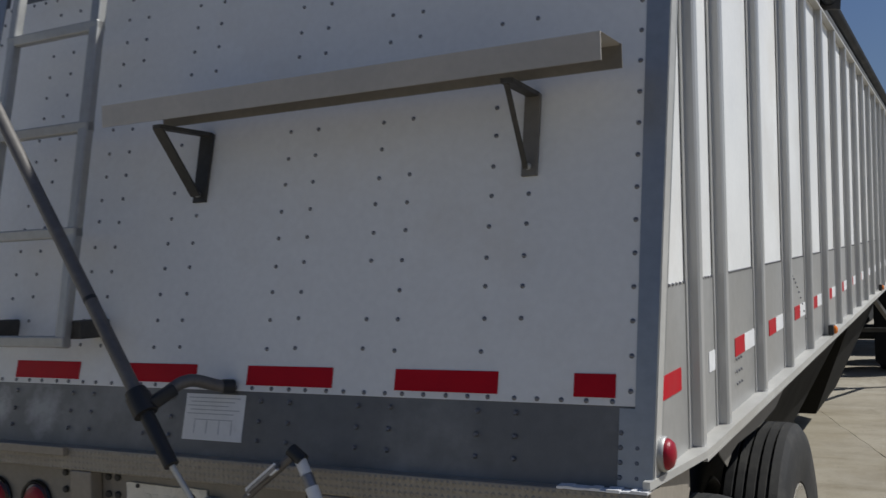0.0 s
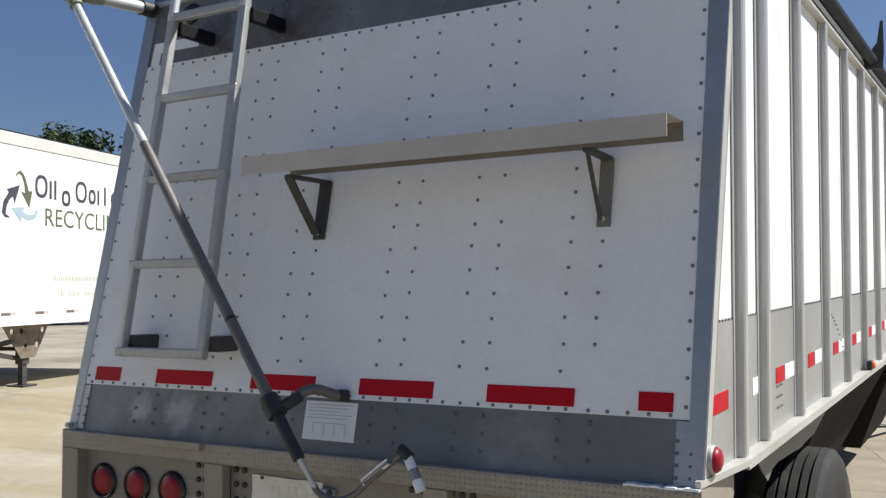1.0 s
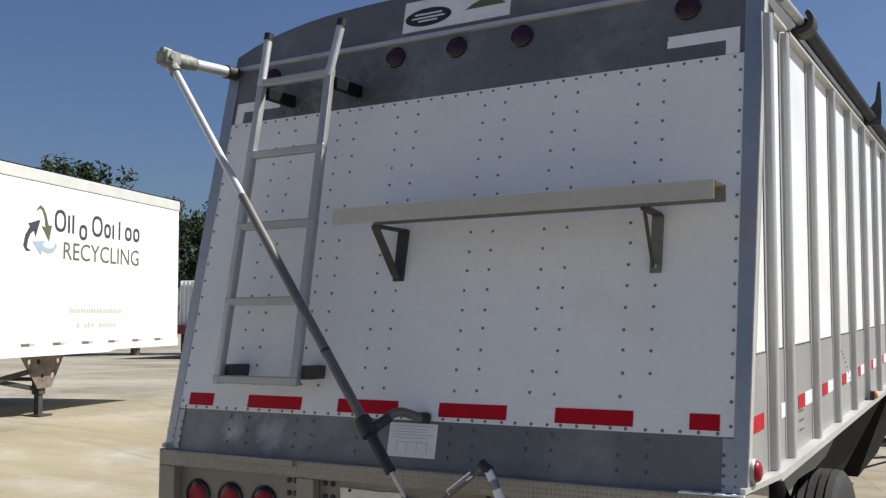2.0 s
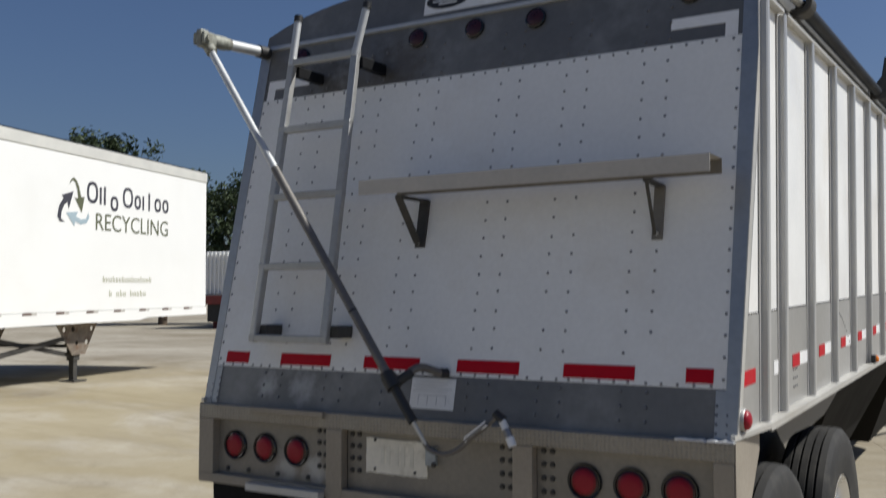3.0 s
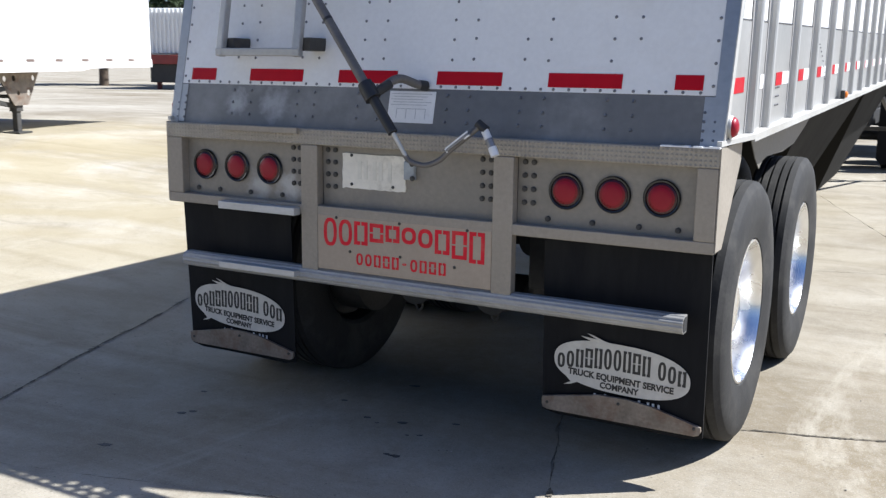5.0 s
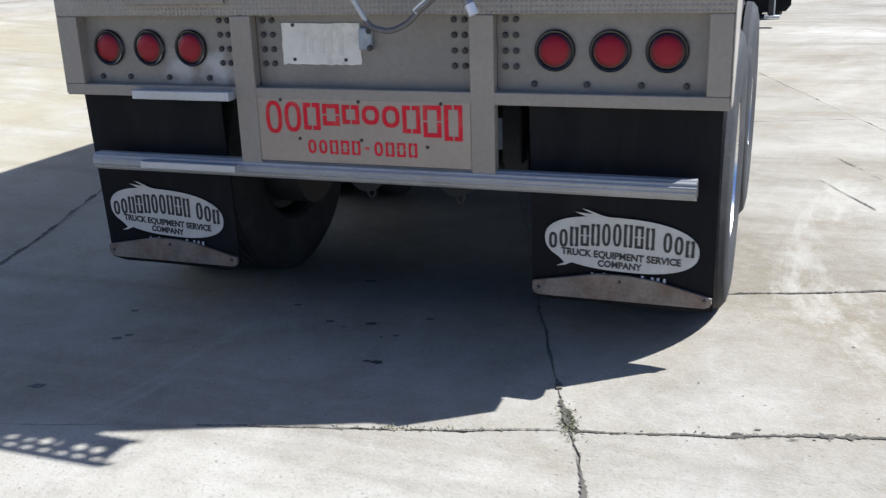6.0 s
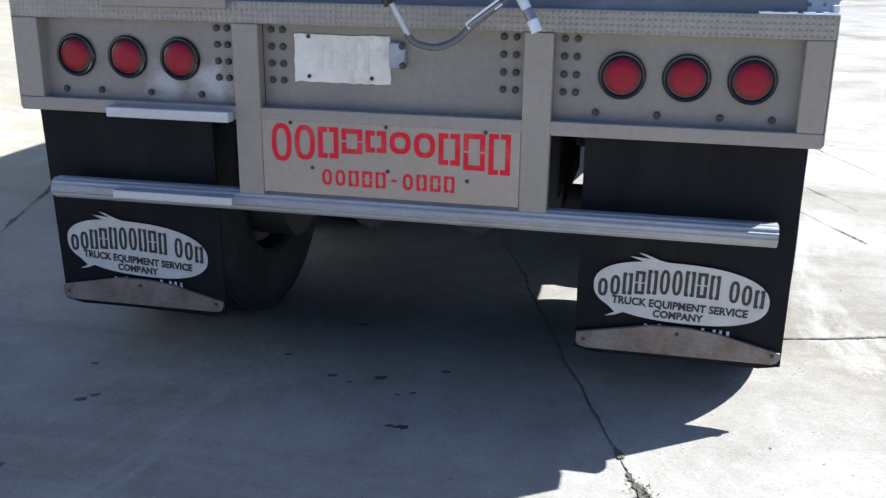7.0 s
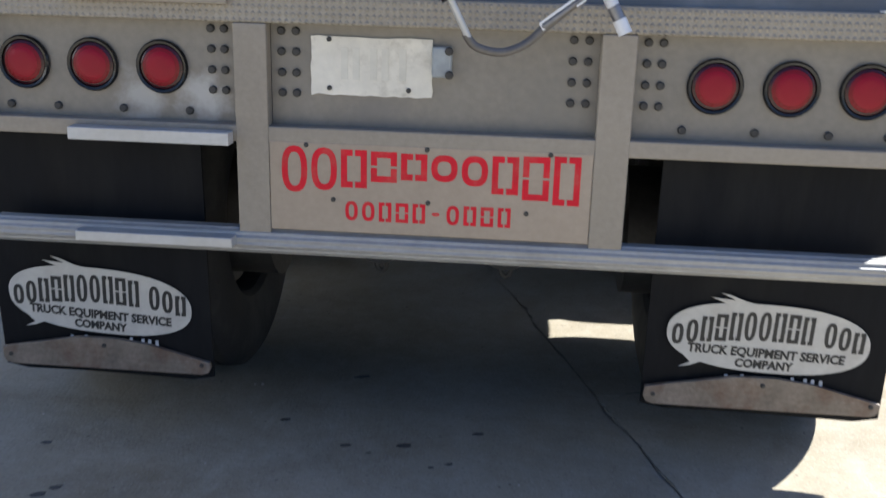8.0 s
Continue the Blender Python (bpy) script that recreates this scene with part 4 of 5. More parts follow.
plate_lamp = fbox("plate_lamp", -0.0005, 0.05, 0.02, 0.045, 1.128, 1.206, lamp_grey, "small grey-blue plate lamp", 0.006)
for x, z in ((0.043, 1.196), (0.045, 1.137)):
    part("screw", bolt, dark_steel, plate_lamp, m=Matrix.Translation((x, 0.02, z)) @ FACE)

# sign with red stencilled figures
sign = fbox("sign_plate", -0.4178, 0.4178, 0.0, 0.012, 0.718, 0.9545, sign_metal, "tan metal sign with red stencilled lettering blocks", 0.002)
TURN_UP = pose(0, 0, 0, 90, 0, 0)
tops = (0.945, 0.943, 0.94, 0.938, 0.936, 0.936, 0.937, 0.939, 0.942, 0.945)
feet = (0.822, 0.83, 0.84, 0.858, 0.866, 0.866, 0.858, 0.84, 0.828, 0.818)
ON_SIGN = Matrix.Translation((0, -0.0002, 0)) @ TURN_UP
blocks("letter_block", sign, [(-0.386 + 0.0785 * i, -0.318 + 0.0785 * i, feet[i], tops[i]) for i in range(10)], 0.016, red_paint, ON_SIGN)
blocks("letter_block", sign, [(-0.218 + 0.0445 * i + (0.006 if i == 5 else 0), -0.185 + 0.0445 * i - (0.007 if i == 5 else 0), 0.774 if i == 5 else 0.752, 0.783 if i == 5 else 0.804) for i in range(10)], 0.009, red_paint, ON_SIGN)
for x, z in ((-0.25, 0.806), (0.0, 0.808), (0.255, 0.792), (-0.32, 0.948), (-0.005, 0.948), (0.31, 0.948)):
    part("screw", bolt, dark_steel, sign, m=Matrix.Translation((x, 0.0, z)) @ FACE @ Matrix.Diagonal((0.4, 0.6, 0.6, 1)))

# ribbed bumper bar
prof = []
for k in range(25):
    a = math.pi * (0.5 + k / 24)
    r = 0.033 + (0.0025 if k % 4 in (1, 2) else 0)
    prof.append((r * math.cos(a) + 0.02, r * math.sin(a) + 0.680))
prof += [(0.05, 0.647), (0.05, 0.713)]
bm = bmesh.new()
prism(prof, 2.385, bm, z=-1.195)
part("bumper_bar", bm, bar_metal, frame_ob, "ribbed aluminium bumper bar", Matrix(((0, 0, 1, 0), (1, 0, 0, 0), (0, 1, 0, 0), (0, 0, 0, 1))))
part("bar_end", prism([(y * 0.86 + 0.0035, (z - 0.68) * 0.82 + 0.68) for y, z in prof], 0.002, z=1.1895), chassis_black, frame_ob, m=Matrix(((0, 0, 1, 0.0005), (1, 0, 0, 0), (0, 1, 0, 0), (0, 0, 0, 1))))
for s in (-1, 1):
    part("frame_rail", raked(boxed(*sorted((s * 0.40, s * 0.50)), 0.068, LENGTH - 1, 1.02, 1.28, bevel=0.004)), chassis_black, trailer)
part("cross_member", boxed(-0.4, 0.4, 0.35, 0.45, 1.05, 1.2, bevel=0.004), chassis_black, trailer)


# ---- mud flaps ----
def make_flap(x0, x1, off, turn):
    w = x1 - x0
    flap = group("mud_flap", trailer, "black rubber mud flap with pale oval decal and metal weight")
    bm = bmesh.new()
    cols, rws = 10, 12
    g = [[[bm.verts.new((x0 + w * i / cols, 0.092 + d + 0.012 * math.sin(3.1 * i / cols + 0.5) * (j / rws) + 0.03 * (j / rws), 0.953 - (0.745 - (0.014 if i in (0, cols) else 0)) * j / rws)) for j in range(rws + 1)] for i in range(cols + 1)] for d in (0.0, 0.011)]
    for d in (0, 1):
        for i in range(cols):
            for j in range(rws):
                bm.faces.new((g[d][i][j], g[d][i + 1][j], g[d][i + 1][j + 1], g[d][i][j + 1]))
    for i in range(cols):
        for j in (0, rws):
            bm.faces.new((g[0][i][j], g[0][i + 1][j], g[1][i + 1][j], g[1][i][j]))
    for j in range(rws):
        for i in (0, cols):
            bm.faces.new((g[0][i][j], g[0][i][j + 1], g[1][i][j + 1], g[1][i][j]))
    part("rubber_sheet", bm, flap_rubber, flap, smooth=True)
    lean = Matrix.Translation(((x0 + x1) / 2, 0.087, 0.953)) @ pose(0, 0, 0, 90 + 2.5, 0, 0)
    # in the flap's own plane: x across, y up (0 at the top edge), z towards the viewer
    pts = [(-w / 2 + 0.004, -0.7), (-w / 2 + 0.012, -0.715), (-w / 2 + 0.03, -0.722), (w / 2 - 0.03, -0.722), (w / 2 - 0.012, -0.715), (w / 2 - 0.004, -0.7), (w / 2 - 0.006, -0.682), (0.13, -0.634), (0.03, -0.622), (-0.08, -0.623), (-w / 2 + 0.006, -0.668)]
    part("weight", prism(pts, 0.012, z=0.004, bevel=0.003), weight_metal, flap, "weathered rust-flecked metal weight", lean)
    for x in (-w / 2 + 0.03, 0.0, w / 2 - 0.03):
        part("screw", bolt, galvanised, flap, m=lean @ Matrix.Translation((x, -0.645 if x == 0 else -0.69, 0.015)) @ pose(0, 0, 0, 0, -90, 0) @ Matrix.Diagonal((0.6, 0.6, 0.6, 1)))
    bm = bmesh.new()
    for x in (-0.105, -0.062, 0.075, 0.11, 0.13, 0.152):
        box(bm, x, x + 0.009, -0.645, -0.617 - 0.06 * abs(abs(x) - 0.03), 0.0045, 0.0055)
    tagged(part("print", bm, label_grey, flap, "worn ends of grey print above the weight", lean), kind="stuff")
    # the decal sits a little askew on the sheet
    askew = lean @ Matrix.Translation((off, -0.51, 0)) @ pose(0, 0, 0, 0, 0, turn)
    out = []
    for k in range(48):
        a = 2 * math.pi * k / 48
        out.append((0.273 * math.copysign(abs(math.cos(a)) ** 0.8, math.cos(a)), 0.101 * math.copysign(abs(math.sin(a)) ** 0.85, math.sin(a)) - 0.008 * math.cos(a)))
    decal = part("decal", prism(out, 0.0012, z=0.0022), decal_white, flap, "pale grey oval decal with dark lettering", askew)
    for pts in ([(-0.02, 0.096), (-0.07, 0.106), (-0.115, 0.122), (-0.14, 0.126), (-0.10, 0.108), (-0.165, 0.112), (-0.125, 0.098), (-0.17, 0.07), (-0.1, 0.06)],
                [(-0.1, -0.075), (-0.17, -0.08), (-0.2, -0.094), (-0.23, -0.1), (-0.2, -0.084), (-0.225, -0.06), (-0.13, -0.055)]):
        part("ribbon", prism(pts, 0.0008, z=0.0023), decal_white, decal)
    spans = []
    for i in range(13):
        x = -0.243 + 0.0385 * i + (0.022 if i > 9 else 0)
        t = x / 0.25
        hh, yc = 0.043 - 0.013 * t * t, 0.037 - 0.036 * t * t + 0.004 * t
        spans.append((x - 0.0155, x + 0.0155, yc - hh, yc + hh))
    blocks("letter_block", decal, spans, 0.0105, ink_black, Matrix.Translation((0, 0, 0.0036)))
    for text, y, wd, sz in (("TRUCK EQUIPMENT SERVICE", -0.044, 0.425, 0.036), ("COMPANY", -0.078, 0.158, 0.034)):
        part("lettering", words(text, sz, wd, 0.001, 1.0, 0.0014), ink_black, decal, "small black words", Matrix.Translation((0.0, y, 0.0042)) @ pose(0, 0, 0, 0, 0, -1))
    return flap


make_flap(-1.276, -0.635, -0.006, -2.2)
make_flap(0.605, 1.258, -0.001, -1.0)

# ---- wheels and axles ----
R = 0.56
tyre_prof = [(0.30, -0.09), (0.315, -0.115), (0.38, -0.132), (0.45, -0.13), (0.49, -0.118), (0.51, -0.1)]
grooves = []
for c in (-0.062, -0.022, 0.022, 0.062):
    grooves += [(0.514, c - 0.007), (0.500, c - 0.004), (0.500, c + 0.004), (0.514, c + 0.007)]
tyre_prof += grooves + [(0.51, 0.1), (0.49, 0.118), (0.487, 0.121), (0.45, 0.13), (0.40, 0.132), (0.38, 0.130), (0.315, 0.115), (0.30, 0.09)]
tyre_prof = [(0.3 + (r - 0.3) * 0.26 / 0.214, h) for r, h in tyre_prof]
tyre_mesh = to_mesh(lathe(tyre_prof, 56), "tyre", True)
rim_prof = [(0.3, -0.1), (0.303, 0.06), (0.312, 0.1), (0.311, 0.112), (0.302, 0.114), (0.296, 0.1), (0.285, 0.06), (0.28, -0.02), (0.27, -0.05), (0.2, -0.04), (0.165, -0.022), (0.14, -0.02), (0.115, -0.02), (0.11, 0.04), (0.1, 0.06), (0.06, 0.07), (0, 0.071)]
rim_mesh = to_mesh(lathe(rim_prof, 48), "rim", True)
dark_rim_mesh = rim_mesh.copy()
nut_mesh = to_mesh(bar(bmesh.new(), (-0.03, 0, 0), (0.01, 0, 0), 0.014, 6), "nut")
hole_mesh = to_mesh(bar(bmesh.new(), (-0.002, 0, 0), (0.003, 0, 0), 0.026, 14), "hole")


def make_wheel(parent, x, y, s, outer, z=R, full=True):
    w = group("wheel", parent, "dual truck wheel with polished rim" if outer else "inner dual truck wheel", Matrix.Translation((x, y, z)) @ pose(0, 0, 0, 0, 0, 0 if s > 0 else 180))
    part("tyre", tyre_mesh, rubber, w)
    part("rim", rim_mesh if outer and full else dark_rim_mesh, bright_metal if outer and full else dark_steel, w)
    if outer and full:
        for k in range(10):
            a = 2 * math.pi * k / 10
            part("nut", nut_mesh, galvanised, w, m=Matrix.Translation((-0.005, 0.142 * math.cos(a), 0.142 * math.sin(a))))
            if k % 2 == 0:
                part("hole", hole_mesh, ink_black, w, m=Matrix.Translation((-0.043, 0.225 * math.cos(a + 0.3), 0.225 * math.sin(a + 0.3))))
    return w


AXLES = (0.765, 2.165)
for y in AXLES:
    for s in (-1, 1):
        make_wheel(trailer, s * 1.158, y, s, True, R + 0.02)
        make_wheel(trailer, s * 0.8, y, s, False, R + 0.02)
    part("axle", bar(bmesh.new(), (-1.0, y, R), (1.0, y, R), 0.065, 14), chassis_black, trailer, smooth=True)
    for s in (-1, 1):
        part("spring_hanger", boxed(*sorted((s * 0.42, s * 0.52)), y - 0.35, y + 0.35, R + 0.05, R + 0.15, bevel=0.01), chassis_black, trailer)
        part("hanger", boxed(*sorted((s * 0.43, s * 0.51)), y - 0.42, y - 0.3, R + 0.1, 1.05, bevel=0.01), chassis_black, trailer)
        part("brake_drum", bar(bmesh.new(), (s * 0.58, y, R), (s * 0.9, y, R), 0.215, 24), dark_steel, trailer, smooth=True)

for y in AXLES:
    for s in (-1, 1):
        chamber = part("brake_chamber", bar(bmesh.new(), (s * 0.2, y - 0.3, R + 0.01), (s * 0.2, y - 0.12, R + 0.01), 0.085, 16), chassis_black, trailer, "dark brake chamber", smooth=True)
        part("clamp", hose([(s * 0.2 - 0.016, y - 0.25, R - 0.07), (s * 0.2 - 0.016, y - 0.25, R - 0.095), (s * 0.2, y - 0.25, R - 0.112), (s * 0.2 + 0.016, y - 0.25, R - 0.095), (s * 0.2 + 0.016, y - 0.25, R - 0.07)], 0.007, 8), dark_steel, chamber, "small steel clamp under the chamber", smooth=True)
        part("equaliser", beam(bmesh.new(), (s * 0.46, y + 0.35, R + 0.12), (s * 0.46, y + 0.7, R + 0.3), 0.08, 0.1, 0.008), chassis_black, trailer)
for y in (0.2, 1.4, 2.75):
    part("cross_member", boxed(-0.4, 0.4, y - 0.05, y + 0.05, 0.98, 1.2, bevel=0.004), chassis_black, trailer)
part("air_tank", bar(bmesh.new(), (-0.35, 1.75, 0.86), (0.35, 1.75, 0.86), 0.13, 20), chassis_black, trailer, smooth=True)

# ---- landing gear ----
GY = 12.8
for s in (-1, 1):
    gear = part("landing_leg", boxed(*sorted((s * 1.105, s * 1.22)), GY - 0.055, GY + 0.055, 0.63, 1.68, bevel=0.006), aluminium, trailer, "landing gear leg with foot plate")
    part("inner_tube", boxed(*sorted((s * 1.125, s * 1.2)), GY - 0.035, GY + 0.035, 0.2, 0.6295, bevel=0.004), chassis_black, gear)
    part("foot_edge", boxed(*sorted((s * 1.201, s * 1.222)), GY - 0.03, GY + 0.03, 0.2, 0.6295, bevel=0.004), galvanised, gear, "bright tube edge")
    part("foot", boxed(*sorted((s * 1.07, s * 1.3)), GY - 0.12, GY + 0.12, 0.165, 0.1995, bevel=0.004), galvanised, gear)
    part("brace", beam(bmesh.new(), (s * 1.15, GY - 0.06, 0.72), (s * 0.9, GY - 3.2, 1.62), 0.05, 0.05), dark_steel, gear)
    part("gear_box", boxed(*sorted((s * 1.24, s * 1.3)), GY - 0.08, GY + 0.08, 1.2, 1.66, bevel=0.006), aluminium, gear)
part("cross_brace", beam(bmesh.new(), (-1.0, GY, 0.8), (1.0, GY, 0.8), 0.06, 0.06), dark_steel, trailer)


# ---- the tractor unit ahead ----
tractor = thing("truck_tractor", "dark road tractor coupled under the hopper trailer", "truck", pose(0.12, 16.0, 0))
for s in (-1, 1):
    part("frame_rail", boxed(*sorted((s * 0.38, s * 0.46)), -1.9, 5.2, 0.75, 1.0, bevel=0.006), chassis_black, tractor)
    for y in (-1.0, 0.3):
        make_wheel(tractor, s * 1.07, y, s, True, full=False)
        make_wheel(tractor, s * 0.74, y, s, False)
    make_wheel(tractor, s * 1.03, 4.6, s, True, full=False)
for y in (-1.0, 0.3, 4.6):
    part("axle", bar(bmesh.new(), (-1.0, y, R), (1.0, y, R), 0.08, 14), chassis_black, tractor, smooth=True)
for s in (-1, 1):
    flap = [(0.58, 0.2), (0.66, 0.12), (1.25, 0.12), (1.33, 0.22), (1.33, 1.3), (1.25, 1.38), (0.66, 1.38), (0.58, 1.3)]
    part("mud_flap", prism([(s * x, z) for x, z in flap], 0.02), flap_rubber, tractor, "black rubber mud flap", Matrix(((1, 0, 0, 0), (0, 0, -1, -1.62), (0, 1, 0, 0), (0, 0, 0, 1))))
part("fifth_wheel", boxed(-0.45, 0.45, -0.8, 0.2, 1.02, 1.2, bevel=0.03), dark_steel, tractor)
cab = bmesh.new()
prism([(1.9, 0.9), (4.0, 0.9), (5.4, 0.7), (5.4, 1.5), (4.2, 1.75), (3.7, 2.6), (1.9, 2.75)], 2.2, cab, z=-1.1, bevel=0.05)
part("cab", cab, chassis_black, tractor, "dark painted cab", Matrix(((0, 0, 1, 0), (1, 0, 0, 0), (0, 1, 0, 0), (0, 0, 0, 1))))
for s in (-1, 1):
    part("side_window", prism([(2.9, 1.8), (3.85, 1.8), (3.6, 2.35), (2.9, 2.35)], 0.004), ink_black, tractor, "dark side window", Matrix(((0, 0, 1, s * 1.103 - 0.002), (1, 0, 0, 0), (0, 1, 0, 0), (0, 0, 0, 1))))
    part("fuel_tank", bar(bmesh.new(), (s * 0.85, 1.6, 0.65), (s * 0.85, 3.0, 0.65), 0.3, 24), dark_steel, tractor, smooth=True)

# ---- the white van trailer parked across the yard ----
NOSE = Vector((-12.577, 11.211, 0.501))
BACK = Vector((0.2887, -0.9574, 0)).normalized()
NOSE_UP = 0.0162
van = thing("van_trailer", "white box van trailer with dark lettering, standing on its legs", "trailer",
            Matrix(((BACK.x, -BACK.y, 0, NOSE.x), (BACK.y, BACK.x, 0, NOSE.y), (0, 0, 1, NOSE.z), (0, 0, 0, 1))) @ pose(0, 0, 0, 0, math.degrees(NOSE_UP), 0))
VL, VW = 16.1, 2.6
van_white = surface("van_white", (0.82, 0.82, 0.8), 0.35, var=0.02, scale=0.7, bump=0.01, dirt=(0.66, 0.64, 0.58), dirt_amount=0.2, dirt_scale=0.6)
van_rail = surface("van_top_rail", (0.66, 0.65, 0.6), 0.4, 0.15, var=0.08, scale=2, bump=0.02)
part("body", boxed(0.0, VL, -VW, 0, 1.2, 3.79, bevel=0.02), van_white, van, "smooth white side panel")
part("top_rail", boxed(-0.01, VL + 0.01, -VW - 0.012, 0.012, 3.7905, 3.985, bevel=0.012), van_rail, van, "cream aluminium top rail")
part("roof", boxed(0.0, VL, -VW, 0.0, 3.9855, 4.01, bevel=0.01), tarp_black, van)
part("bottom_rail", prism([(0.0, 1.047), (2.2, 1.047), (2.5, 1.005), (VL, 1.005), (VL, 1.1995), (0.0, 1.1995)], VW + 0.024, z=-0.012), van_white, van, m=Matrix(((1, 0, 0, 0), (0, 0, -1, 0), (0, 1, 0, 0), (0, 0, 0, 1))))
faded_tape = surface("faded_tape", (0.17, 0.125, 0.105), 0.5, bump=0)
pale_tape = surface("pale_tape", (0.5, 0.48, 0.44), 0.5, bump=0)
for k in range(20):
    u = 0.42 + 0.793 * k
    if u + 0.5 < VL:
        part("reflective_tape", boxed(u + 0.165, u + 0.29, 0.0125, 0.0145, 1.165, 1.21), pale_tape, van)
        part("reflective_tape", boxed(u + 0.2905, u + 0.5, 0.0125, 0.0145, 1.165, 1.21), faded_tape, van)


def holed_plate(outline, holes, thick):
    """A flat plate in the xy plane with round holes cut through it."""
    bm = bmesh.new()
    edges = []
    for pts in [outline] + [[(cx + rr * math.cos(a * math.pi / 5), cy + rr * math.sin(a * math.pi / 5)) for a in range(10)] for cx, cy, rr in holes]:
        vs = [bm.verts.new((x, y, 0)) for x, y in pts]
        edges += [bm.edges.new((vs[i], vs[(i + 1) % len(vs)])) for i in range(len(vs))]
    bmesh.ops.triangle_fill(bm, edges=edges, use_beauty=True)
    out = bmesh.ops.extrude_face_region(bm, geom=bm.faces[:])
    bmesh.ops.translate(bm, vec=(0, 0, thick), verts=[g for g in out["geom"] if isinstance(g, bmesh.types.BMVert)])
    return bm


for y in (-0.38, -VW + 0.38):
    leg = part("landing_leg", boxed(3.8, 3.97, y - 0.07, y + 0.07, 0.36, 1.0, bevel=0.008), dark_steel, van, "landing gear leg with gusset plate")
    bm = holed_plate([(3.36, 1.003), (4.49, 1.003), (4.05, 0.46), (3.70, 0.46)], [(3.52, 0.9, 0.05), (4.04, 0.9, 0.05), (4.27, 0.9, 0.05), (3.66, 0.66, 0.055), (3.94, 0.66, 0.04)], 0.02)
    part("gusset", bm, weight_metal, leg, m=Matrix(((1, 0, 0, 0), (0, 0, 1, y + 0.085), (0, 1, 0, 0), (0, 0, 0, 1))))
    part("inner_tube", boxed(3.83, 3.94, y - 0.045, y + 0.045, 0.03, 0.3598, bevel=0.004), dark_steel, leg)
    part("foot", boxed(3.71, 4.06, y - 0.15, y + 0.15, 0.0, 0.0298, bevel=0.004), dark_steel, leg)
    part("brace", beam(bmesh.new(), (3.95, y, 0.45), (6.9, y, 1.0), 0.07, 0.07), dark_steel, leg)
    part("brace", beam(bmesh.new(), (4.2, y + 0.07, 0.75), (6.9, y + 0.07, 0.42), 0.07, 0.07), dark_steel, leg)
    part("brace", boxed(6.8, 6.95, y - 0.05, y + 0.05, 0.35, 1.0, bevel=0.005), dark_steel, leg)
part("cross_brace", beam(bmesh.new(), (3.85, -0.4, 0.6), (3.85, -2.2, 0.6), 0.06, 0.06), dark_steel, van)
for u in (13.0, 14.25):
    for y, s in ((-0.16, 1), (-VW + 0.16, -1)):
        w = group("wheel", van, "dark truck wheel", Matrix.Translation((u, y, R)) @ pose(0, 0, 0, 0, 0, 90 if s > 0 else -90))
        part("tyre", tyre_mesh, rubber, w)
        part("rim", rim_mesh, bright_metal, w)
    part("axle", bar(bmesh.new(), (u, -0.2, R), (u, -VW + 0.2, R), 0.07, 12), chassis_black, van, smooth=True)

# lettering, read from the yard side: plain block figures for the firm's name, the plain word below it
SIDE = Matrix(((-1, 0, 0, 0), (0, 0, 1, 0.002), (0, 1, 0, 0), (0, 0, 0, 1)))
x = -4.10
for i, (w, tall, hollow) in enumerate(((0.31, 1, 1), (0.07, 0.8, 0), (0.15, 0.85, 0), (0.23, 0.72, 1), (0.32, 1, 1), (0.21, 0.7, 1), (0.15, 0.7, 0), (0.16, 0.9, 0), (0.23, 0.7, 1), (0.22, 0.7, 1))):
    zb = 3.03 - (0.09 if i == 3 else 0)
    part("letter_block", block(x, x + w, zb, zb + 0.37 * tall, 0.055, 0.002, 3 if hollow else 2), charcoal, van, m=SIDE)
    x += w + (0.14 if i == 3 else 0.05)
tagged(part("lettering", words("RECYCLING", 0.42, 2.317, 0.002), olive, van, "thin olive word", SIDE @ Matrix.Translation((-2.685, 2.712, 0.001))), kind="stuff")


def arrow(outline, material):
    """One curved arrow of the three-arrow emblem."""
    m = SIDE @ Matrix.Translation((-4.45, 3.03, 0.001)) @ Matrix.Diagonal((0.81, 0.866, 1, 1))
    part("arrow_emblem", prism(outline, 0.002), material, van, "curved arrow of a three-arrow emblem", m)


arrow([(-0.15, 0.30), (-0.11, 0.39), (-0.02, 0.45), (0.08, 0.40), (0.16, 0.29), (0.24, 0.09), (0.35, 0.10), (0.26, -0.21), (0.02, 0.07), (0.14, 0.05), (0.11, 0.22), (0.04, 0.35), (-0.04, 0.39), (-0.10, 0.35)], olive)
arrow([(-0.28, -0.42), (-0.44, -0.42), (-0.52, -0.33), (-0.47, -0.13), (-0.33, 0.03), (-0.39, 0.08), (-0.02, 0.18), (-0.16, -0.16), (-0.21, -0.04), (-0.31, -0.10), (-0.39, -0.23), (-0.41, -0.36)], charcoal)
arrow([(-0.25, -0.24), (0.14, -0.20), (0.07, -0.29), (0.22, -0.34), (0.41, -0.32), (0.48, -0.20), (0.52, -0.28), (0.43, -0.40), (0.24, -0.44), (0.05, -0.39), (0.02, -0.48)], slate)
bm = bmesh.new()
for n, x0, x1, z0, z1 in ((16, -3.622, -2.069, 1.69, 1.8), (11, -3.43, -2.251, 1.44, 1.55)):
    st = (x1 - x0) / n
    for k in range(n):
        if n == 11 and k in (1, 5):
            continue
        box(bm, x0 + st * k, x0 + st * (k + 0.22), z0, z1 - (0.03 if k % 3 else 0), 0.0, 0.002)
        box(bm, x0 + st * (k + 0.45), x0 + st * (k + 0.65), z0, z1 - 0.035, 0.0, 0.002)
